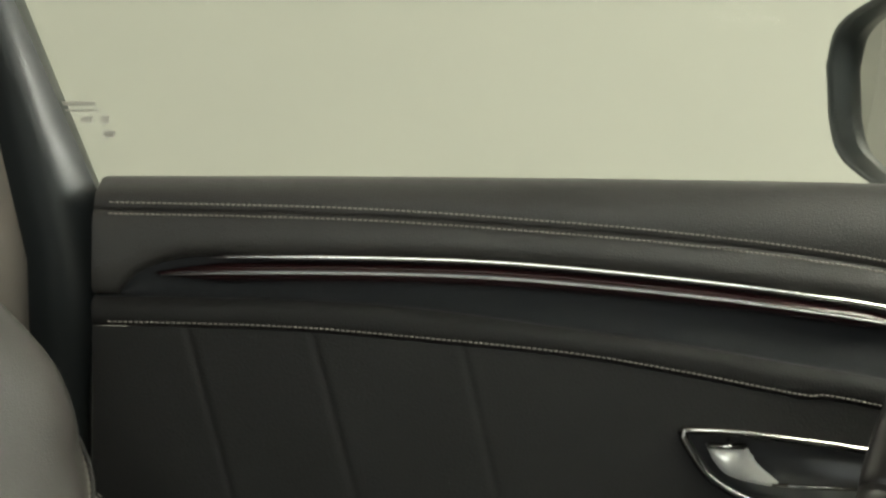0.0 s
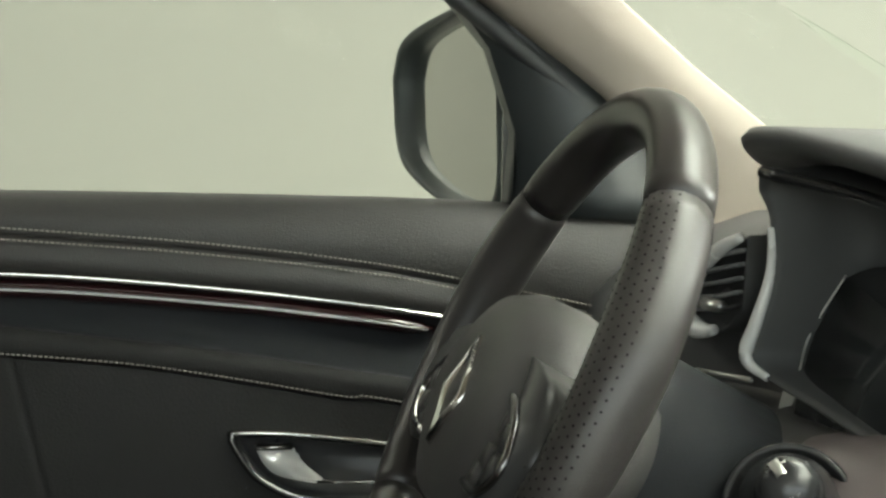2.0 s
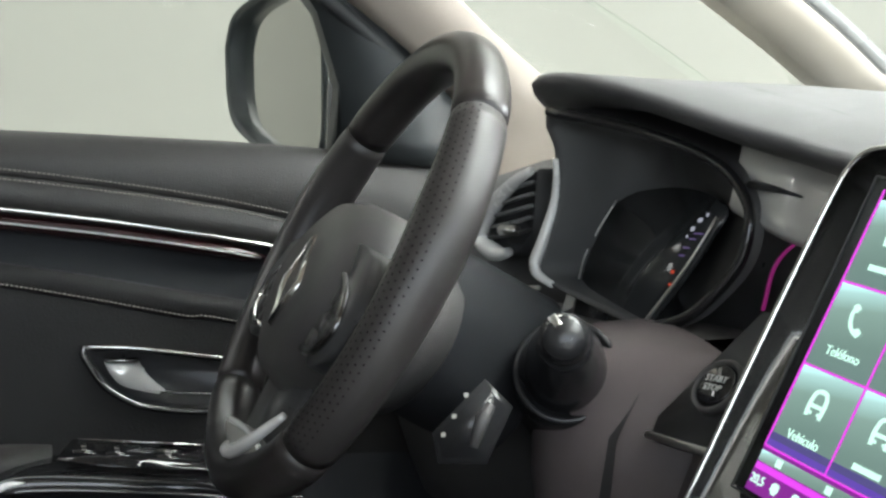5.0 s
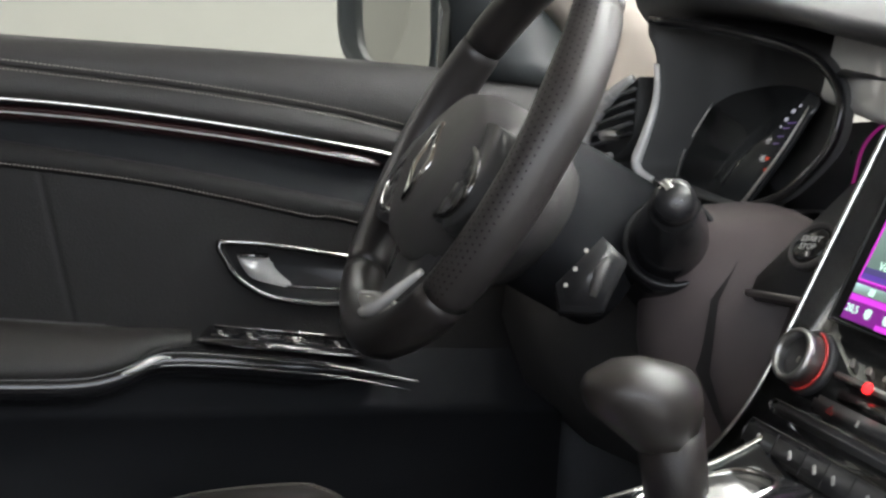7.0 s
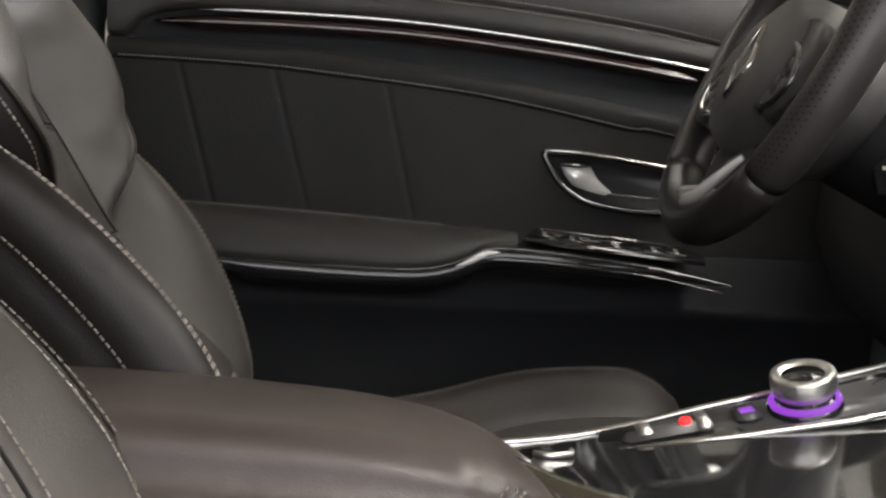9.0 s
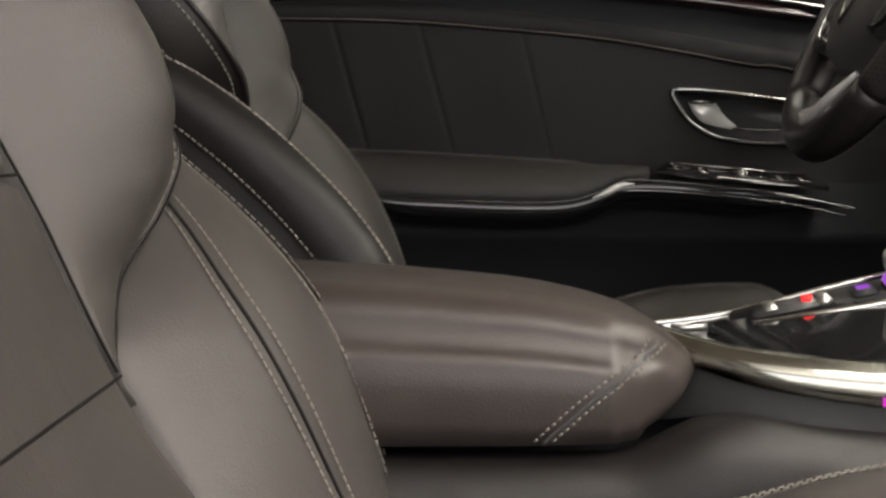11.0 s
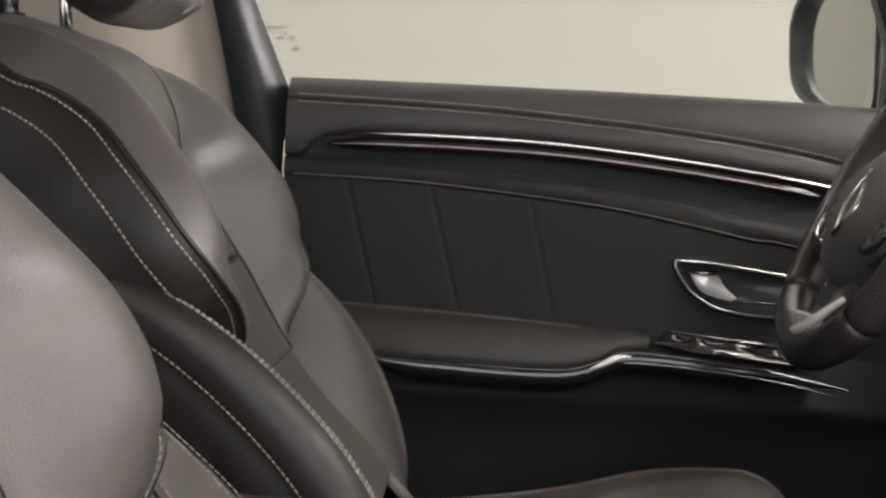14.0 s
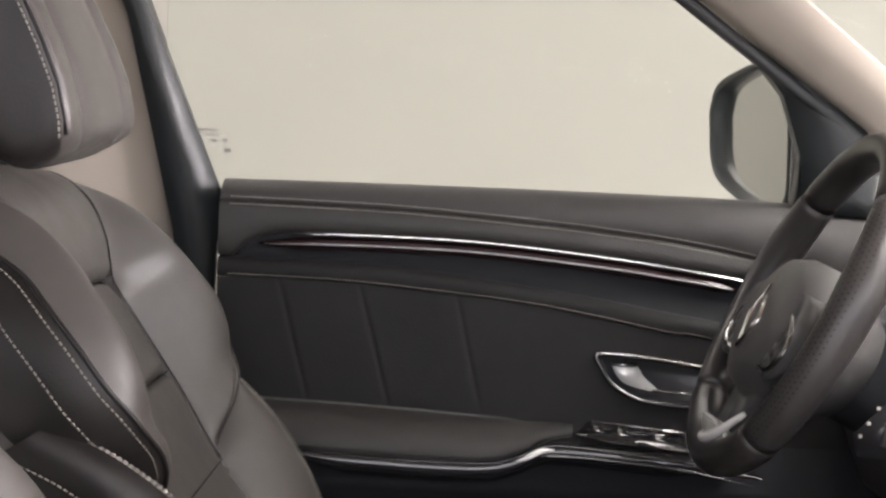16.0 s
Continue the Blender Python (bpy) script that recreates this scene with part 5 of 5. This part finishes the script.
# gear lever
LEVER = material("lever_leather", (0.020, 0.0175, 0.016), 0.33, grain=0.12, scale=900)
gear = thing("gear_lever", (-0.10, 0.035, 0.785), "dark leather automatic gear lever with satin trim", "gear lever", shift=LEVER_AT)
LV = Matrix.Translation((-0.10, 0.035, 0.786)) @ Matrix.Rotation(radians(-14), 4, "Y")
gaiter = part("lever_plate", slab([(-0.06, -0.034), (-0.06, 0.034), (0.07, 0.034), (0.07, -0.034)], 0.006, 0.003, LV), GLOSS, gear, "piano black lever plate")
dish = spline([LV @ Vector(q) for q in ((-0.040, 0.0, 0.008), (-0.026, 0.026, 0.008), (0.010, 0.031, 0.008), (0.048, 0.026, 0.008), (0.058, 0.0, 0.008), (0.048, -0.026, 0.008), (0.010, -0.031, 0.008), (-0.026, -0.026, 0.008), (-0.040, 0.0, 0.008))], 4)
part("plate_rim", tube(dish[:-1], 0.0032, 8, closed=True), CHROME, gaiter, "chrome rim round the lever base")
mid_ = sum((Vector(q) for q in dish[:-1]), Vector()) / (len(dish) - 1)
part("gaiter", loft([[mid_ + (Vector(q) - mid_) * k + Vector((0, 0, h)) for q in dish[:-1]] for k, h in ((0.98, 0.0), (0.86, -0.003), (0.70, -0.001), (0.5, 0.006))], closed=True, caps="end"), KNOBMETAL, gaiter, "satin metal lever dish")
part("lever_stem", tube([(-0.108, 0.035, 0.775), (-0.112, 0.035, 0.81), (-0.118, 0.035, 0.845)], 0.020, 14, taper=lambda k: 1.0 + 0.15 * k), SEAT_DARK, gear, "leather wrapped stem")
kr = []
for k, (u, z, ru, rz) in enumerate(((-0.168, 0.868, 0.006, 0.004), (-0.160, 0.866, 0.022, 0.016), (-0.145, 0.865, 0.03, 0.026), (-0.128, 0.860, 0.033, 0.034), (-0.112, 0.856, 0.032, 0.035), (-0.098, 0.858, 0.026, 0.028), (-0.092, 0.860, 0.012, 0.014))):
    kr.append([(u, 0.035 + ru * math.cos(a), z + rz * math.sin(a) * (0.8 if math.sin(a) > 0 else 1.0)) for a in (2 * math.pi * j / 20 for j in range(20))])
part("lever_knob", loft([[(u - 0.010, v, z) for u, v, z in r] for r in kr], closed=True, caps=True), LEVER, gear, "smooth dark leather knob")



SEAM = material("sunk_seam", (0.010, 0.009, 0.009), 0.7, spec=0.2, vary=0.1)


# ---- seats ----
def make_seat(v0, z0, recline, u0, wing_rows, pc, plump, seamed, dz, label, shift):
    """A leather seat; p sideways, q up the back, h forward out of it."""
    seat = thing("bucket_seat", (u0 + 0.2, v0, 0.33), label, "car seat", "front seats", shift=shift)
    r = radians(recline)
    F_ = Matrix(((0, -math.sin(r), math.cos(r), u0), (1, 0, 0, v0), (0, math.cos(r), math.sin(r), z0), (0, 0, 0, 1)))
    at = lambda p, q, h: F_ @ Vector((p, q, h))

    def patch(lo, hi, q0, q1, h, n=26, m=40, skirt=0.03):
        rows = []
        for q in np.linspace(q0, q1, m):
            a, b = lo(q), hi(q)
            row = [at(a, q, h(-1, q, a) - skirt)]
            for s in np.linspace(-1, 1, n):
                p = a + (b - a) * (s + 1) / 2
                row.append(at(p, q, h(s, q, p)))
            row.append(at(b, q, h(1, q, b) - skirt))
            rows.append(row)
        e0, e1 = rows[0], rows[-1]
        dn = F_.to_3x3() @ Vector((0, 0, -skirt))
        rows = [[v + dn for v in e0]] + rows + [[v + dn for v in e1]]
        return loft(rows)

    wi = curve1([(-0.06, 0.115), (0.05, 0.124), (0.10, 0.127), (0.13, 0.130), (0.17, 0.132), (0.216, 0.132), (0.27, 0.130), (0.31, 0.125), (0.326, 0.117), (0.336, 0.112), (0.36, 0.122), (0.39, 0.138), (0.43, 0.150), (0.46, 0.144), (0.50, 0.110)])
    wo = curve1([(0.08, 0.130), (0.10, 0.133), (0.12, 0.147), (0.15, 0.190), (0.178, 0.228), (0.206, 0.246), (0.24, 0.256), (0.28, 0.254), (0.32, 0.243), (0.355, 0.228), (0.39, 0.215), (0.43, 0.200), (0.46, 0.180), (0.48, 0.155), (0.495, 0.125)])
    hc = curve1([(-0.06, -0.010), (0.05, -0.038), (0.12, -0.046), (0.20, -0.046), (0.26, -0.048), (0.32, -0.048), (0.35, -0.040), (0.38, -0.033), (0.42, -0.032), (0.455, -0.042), (0.48, -0.060), (0.50, -0.088)])
    # the sewn outer edge of the bolster, and its rounded crest in front of it
    ho = curve1([(0.08, -0.050), (0.10, -0.048), (0.12, -0.042), (0.144, -0.014 - 2.6 * plump), (0.159, -0.003 - 2.4 * plump), (0.172, 0.003 - 1.2 * plump), (0.20, 0.005 + plump), (0.237, 0.001 + plump), (0.275, -0.003 + plump), (0.312, -0.010), (0.347, -0.018), (0.375, -0.031), (0.40, -0.048), (0.419, -0.066), (0.46, -0.090), (0.50, -0.115)])
    top = curve1([(0.08, -0.044), (0.12, -0.038), (0.157, -0.012 - 1.6 * plump), (0.18, 0.002 - 0.8 * plump), (0.198, 0.010 + plump / 4), (0.222, 0.021 + plump), (0.25, 0.027 + plump), (0.27, 0.028 + plump), (0.30, 0.025 + plump), (0.337, 0.020 + plump / 2), (0.375, 0.011), (0.40, 0.0), (0.43, -0.020), (0.46, -0.046), (0.50, -0.090)])
    pil = lambda s, k: -0.002 * abs(s) ** k - 0.006 * abs(s) ** 30
    # body behind the cushions
    back = []
    wb = curve1([(-0.10, 0.255), (0.10, 0.272), (0.25, 0.268), (0.31, 0.252), (0.36, 0.232), (0.41, 0.210), (0.45, 0.178), (0.485, 0.120), (0.495, 0.07)])
    for q in list(np.linspace(-0.10, 0.44, 14)) + [0.465, 0.48, 0.49]:
        w = wb(q)
        t = 0.060 * (1 - 0.5 * max(0, (q - 0.33) / 0.13) ** 2)
        back.append([at(w * math.copysign(abs(math.cos(a)) ** 0.55, math.cos(a)), q, -0.118 + t * math.copysign(abs(math.sin(a)) ** 0.7, math.sin(a))) for a in (2 * math.pi * j / 28 for j in range(28))])
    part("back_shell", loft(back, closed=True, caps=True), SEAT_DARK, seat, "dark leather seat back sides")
    part("upper_insert", patch(lambda q: -wi(q), lambda q: wi(q), 0.2172, 0.3348, lambda s, q, p: hc(q) + 0.007 + pil(s, 4) - 0.003 * (2 * (q - 0.219) / 0.114 - 1) ** 30 - 0.006 * abs(s) ** 3 * max(0, (q - 0.30) / 0.033)), SEAT, seat, "perforated leather back insert")
    part("lower_insert", patch(lambda q: -wi(q), lambda q: wi(q), -0.06, 0.2148, lambda s, q, p: hc(q) + 0.007 + pil(s, 4) - 0.003 * (2 * (q + 0.06) / 0.273 - 1) ** 50), SEAT, seat, "perforated leather lower insert")
    part("top_panel", patch(lambda q: -wi(q), lambda q: wi(q), 0.3370, 0.498, lambda s, q, p: hc(q) + 0.007 - 0.003 * abs(s) ** 30 - 0.006 * (2 * (q - 0.339) / 0.159 - 1) ** 30), SEAT, seat, "smooth leather shoulder panel")
    for sg in (1, -1):
        lo = lambda q, sg=sg: sg * (wi(q) + 0.0016)
        hi = lambda q, sg=sg: sg * max(wo(q), wi(q) + 0.012)

        def hb(s, q, p):
            w, b = (s + 1) / 2, hc(q) + 0.006
            crest = max(top(q), ho(q) + 0.003)
            if w > 0.74:
                return crest - (crest - ho(q)) * ((w - 0.74) / 0.26) ** 2
            return b + (crest - b) * math.sin(math.pi / 2 * w / 0.74) ** (1.25 + 0.85 * min(1.0, max(0.0, (q - 0.29) / 0.06))) - (0.007 if q < 0.325 else 0.002) * (1 - w) ** 30

        bol = part("upper_bolster", patch(lo, hi, 0.085, 0.492, hb, 30, 44, 0.012), SEAT, seat, "smooth leather side bolster")
        qs = np.linspace(0.10, 0.488, 50)
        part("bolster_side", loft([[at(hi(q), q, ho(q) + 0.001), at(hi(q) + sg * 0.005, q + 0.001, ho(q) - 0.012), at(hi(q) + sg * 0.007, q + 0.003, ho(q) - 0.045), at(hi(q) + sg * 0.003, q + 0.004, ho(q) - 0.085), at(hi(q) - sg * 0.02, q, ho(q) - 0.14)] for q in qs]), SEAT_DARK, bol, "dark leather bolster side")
        part("bolster_piping", tube([at(hi(q), q, ho(q) + 0.002) for q in qs], 0.0024, 6), SEAT_DARK, bol, "dark piped edge")
        for off in (0.006, 0.037):
            part("bolster_stitching", stitches([at(hi(q) + sg * (0.0045 if off < 0.01 else 0.0075), q + 0.002, ho(q) - off) for q in qs[2:-2]], F_.to_3x3() @ Vector((sg, 0, 0.15)), 0.0058, 0.004, 0.0008), THREAD, bol, "contrast stitching")
        part("bolster_stitching", stitches([at(hi(q) - sg * 0.007, q, hb(0.94, q, 0) + 0.0010) for q in np.linspace(0.105, 0.44, 90)], F_.to_3x3() @ Vector((0.3 * sg, 0, 1)), 0.0058, 0.004, 0.0008), THREAD, bol, "contrast stitching")
        # lower wing: a stuffed roll that sweeps from behind the bolster down to the cushion
        wl = curve1([(-0.14, 0.120), (0.0, 0.130), (0.08, 0.146), (0.12, 0.160), (0.172, 0.205), (0.24, 0.232)])
        crest = curve1(wing_rows[sg])

        def hw(w, q):
            low = hc(q) - 0.004
            return low + (crest(q) - low) * math.sin(math.pi / 2 * w) ** 0.85

        across = lambda w, q, lift=0.0012, sg=sg: at(sg * (wl(q) + (pc - wl(q)) * w), q, hw(w, q) + lift)
        wing = part("lower_wing", patch(lambda q, sg=sg: sg * wl(q), lambda q, sg=sg: sg * pc, -0.14, 0.235, lambda s, q, p: hw((s + 1) / 2, q), 24, 36, 0.012), SEAT, seat, "stitched leather lower bolster")
        qw = np.linspace(-0.14, 0.235, 44)
        flank = ((0.0, 0.0005), (0.006, -0.002), (0.012, -0.008), (0.0165, -0.018), (0.018, -0.030), (0.016, -0.045), (0.015, -0.049), (0.017, -0.056), (0.014, -0.085), (0.0, -0.16))
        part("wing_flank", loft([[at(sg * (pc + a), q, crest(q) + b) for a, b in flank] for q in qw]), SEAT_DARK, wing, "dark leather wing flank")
        part("wing_stitching", stitches([at(sg * (pc + 0.0175), q, crest(q) - 0.044) for q in qw], F_.to_3x3() @ Vector((sg, 0, 0.1)), 0.0058, 0.0042, 0.0008), THREAD, wing, "contrast stitching")
        part("wing_stitching", stitches([at(sg * (pc + 0.001), q, crest(q) + 0.0012) for q in qw], F_.to_3x3() @ Vector((0.6 * sg, 0, 1)), 0.0058, 0.0042, 0.0009), THREAD, wing, "contrast stitching")
        for w in (0.90, 0.50, 0.40) if seamed else (0.90,):
            part("wing_stitching", stitches([across(w, q) for q in np.linspace(-0.13, 0.205, 80)], F_.to_3x3() @ Vector((0.2 * sg, 0, 1)), 0.0058, 0.0042, 0.0008), THREAD, wing, "contrast stitching")
        if seamed:
            part("wing_seam", tube([across(0.45, q, 0.0002) for q in np.linspace(-0.13, 0.205, 50)], 0.0014, 5), SEAM, wing)
    # sewn seams round the inserts
    seam_h = lambda q: hc(q) + 0.0052
    for sg in (1, -1):
        part("insert_seam", tube([at(sg * (wi(q) + 0.0008), q, seam_h(q)) for q in np.linspace(0.104, 0.475, 60)], 0.0009, 6), SEAM, seat)
    for q in (0.102, 0.216, 0.336):
        part("cross_seam", tube([at(wi(q) * k, q, seam_h(q) + (0.0018 if q < 0.2 else 0.0)) for k in np.linspace(-0.97, 0.97, 24)], 0.0009, 6), SEAM, seat)
    # seams over the shoulder
    for sg in (1, -1):
        part("shoulder_stitching", stitches([at(sg * (wi(q) + 0.002), q, hc(q) + 0.006) for q in np.linspace(0.335, 0.47, 40)], F_.to_3x3() @ Vector((0, 0, 1)), 0.0058, 0.004, 0.0008), THREAD_DARK, seat, "contrast stitching")
    # headrest: flat dark sides, a stitched front with raised wings, standing a little askew
    skew = lambda p, q, h: at(p, q + 0.08 * p + 0.004, h + 0.010)
    fronts = ((0.447, 0.80, 0.030, -0.004), (0.450, 0.93, 0.040, -0.012), (0.458, 0.985, 0.048, -0.020), (0.472, 1.0, 0.056, -0.028), (0.50, 1.0, 0.066, -0.036), (0.54, 1.0, 0.073, -0.042), (0.59, 0.99, 0.078, -0.045), (0.64, 0.965, 0.079, -0.045), (0.68, 0.92, 0.072, -0.042), (0.705, 0.85, 0.058, -0.034), (0.718, 0.70, 0.036, -0.018))
    HW = 0.156

    def pad_row(q, k, f, b):
        right = [(0.55, b), (0.90, b + 0.006), (0.985, b + 0.020), (1.0, (b + f) / 2), (0.995, f - 0.008), (0.975, f - 0.001), (0.93, f + 0.0015), (0.80, f + 0.004), (0.68, f + 0.001), (0.635, f - 0.004), (0.60, f - 0.001), (0.45, f + 0.004), (0.2, f + 0.006)]
        row = [(0.0, b)] + right + [(0.0, f + 0.006)] + [(-x, h) for x, h in right[::-1]]
        return [skew(x * k * HW, q, h) for x, h in row]

    head = part("headrest", loft([pad_row(*r) for r in fronts], closed=True, caps=True), SEAT, seat, "padded leather headrest")
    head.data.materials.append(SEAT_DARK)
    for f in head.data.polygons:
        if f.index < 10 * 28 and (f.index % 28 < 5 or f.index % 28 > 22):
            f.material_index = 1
    hline = [(q, k * HW * 0.985, f - 0.0035) for q, k, f, b in fronts[2:10]]
    part("headrest_stitching", stitches([skew(0.156 * x, 0.460, 0.046) for x in np.linspace(-0.9, 0.9, 40)], F_.to_3x3() @ Vector((0, -0.5, 1)), 0.0058, 0.004, 0.0008), THREAD, head)
    for sg in (1, -1):
        part("headrest_piping", tube([skew(sg * w, q, h) for q, w, h in hline], 0.0019, 6), SEAT_DARK, head, "piped seam")
        part("headrest_stitching", stitches([skew(sg * (w + 0.0034), q, h - 0.006) for q, w, h in hline], F_.to_3x3() @ Vector((sg, 0, 0.4)), 0.0058, 0.004, 0.0009), THREAD, head)
        post = part("headrest_post", tube([at(sg * 0.08, 0.475, -0.088), at(sg * 0.08, 0.60, -0.022)], 0.0068, 12), CHROME, seat, "chrome headrest post")
        part("post_collar", tube([at(sg * 0.08, 0.482, -0.084), at(sg * 0.08, 0.500, -0.075)], 0.017, 14, taper=lambda k: 1 - 0.3 * k), PLASTIC_SMOOTH, post)
    # seat cushion
    uf = -0.170
    us = np.linspace(u0 + 0.02, uf, 26)
    zc = curve1([(u0, 0.640 + dz), (-0.55, 0.650 + dz), (-0.44, 0.668 + dz), (-0.34, 0.694 + dz), (-0.25, 0.701 + dz), (-0.215, 0.696 + dz), (-0.185, 0.676 + dz), (uf, 0.640 + dz)])

    def cush(u, a, b, bump):
        row = []
        for s in np.linspace(-1, 1, 14):
            p = a + (b - a) * (s + 1) / 2
            row.append((u, v0 + p, zc(u) + bump(u) * (1 - abs(s) ** 3.0) - 0.010 * abs(s) ** 5))
        return [(u, v0 + a, zc(u) - 0.06)] + row + [(u, v0 + b, zc(u) - 0.06)]

    part("cushion_insert", loft([cush(u, -0.14, 0.14, lambda u: 0.010) for u in us]), SEAT, seat, "leather cushion centre")
    for sg in (1, -1):
        cb = part("cushion_bolster", loft([cush(u, sg * 0.143, sg * 0.275, lambda u: 0.030) for u in us]), SEAT, seat, "raised leather cushion side")
        for k in (0.66, 0.75):
            part("cushion_stitching", stitches([(u, v0 + sg * (0.143 + 0.132 * k), zc(u) + 0.030 * (1 - abs(2 * k - 1) ** 3) + 0.001) for u in np.linspace(u0 + 0.05, uf - 0.008, 80)], (0.3, 0.5 * sg, 1), 0.0058, 0.004, 0.0011), THREAD, cb)
    part("cushion_front", loft([[(uf - 0.002 + d, v0 + p, z) for p in np.linspace(-0.27, 0.27, 14)] for d, z in ((0, 0.668 + dz), (0.008, 0.640 + dz), (0.002, 0.58 + dz), (-0.03, 0.50), (-0.05, 0.44))]), SEAT_DARK, seat)
    part("seat_base", box((u0 + 0.03, v0 - 0.265, 0.40), (uf - 0.035, v0 + 0.265, 0.632 + dz), 0.02), PLASTIC, seat, "dark plastic seat base")
    part("seat_rail", box((u0 + 0.0, v0 - 0.20, 0.32), (-0.25, v0 - 0.16, 0.41), 0.005), PLASTIC_SMOOTH, seat)
    part("seat_rail", box((u0 + 0.0, v0 + 0.16, 0.32), (-0.25, v0 + 0.20, 0.41), 0.005), PLASTIC_SMOOTH, seat)
    return seat


ROLL_RIGHT = [(-0.14, -0.015), (-0.10, 0.005), (-0.06, 0.020), (-0.02, 0.0275), (0.01, 0.0278), (0.043, 0.024), (0.077, 0.017), (0.11, 0.008), (0.142, -0.003), (0.166, -0.013), (0.195, -0.028), (0.235, -0.055)]
ROLL_LEFT = [(-0.14, -0.046), (-0.10, -0.021), (-0.078, -0.009), (-0.04, 0.003), (0.010, 0.012), (0.066, 0.0145), (0.121, 0.008), (0.17, -0.006), (0.20, -0.018), (0.235, -0.036)]
ROLL_FULL = [(-0.14, 0.014), (-0.06, 0.032), (0.004, 0.042), (0.045, 0.046), (0.085, 0.0445), (0.124, 0.036), (0.159, 0.024), (0.189, 0.011), (0.211, 0.001), (0.235, -0.012)]
make_seat(0.331, 0.760, 32, -0.653, {-1: ROLL_RIGHT, 1: ROLL_LEFT}, 0.250, 0.0, False, -0.033, "dark leather driver seat with contrast stitching", (-0.108, -0.070, 0.0))
make_seat(-0.405, 0.66, 26, -0.676, {-1: ROLL_FULL, 1: ROLL_FULL}, 0.300, 0.009, True, -0.06, "dark grey leather passenger seat with stitched side bolsters", (-0.096, -0.050, 0.0))
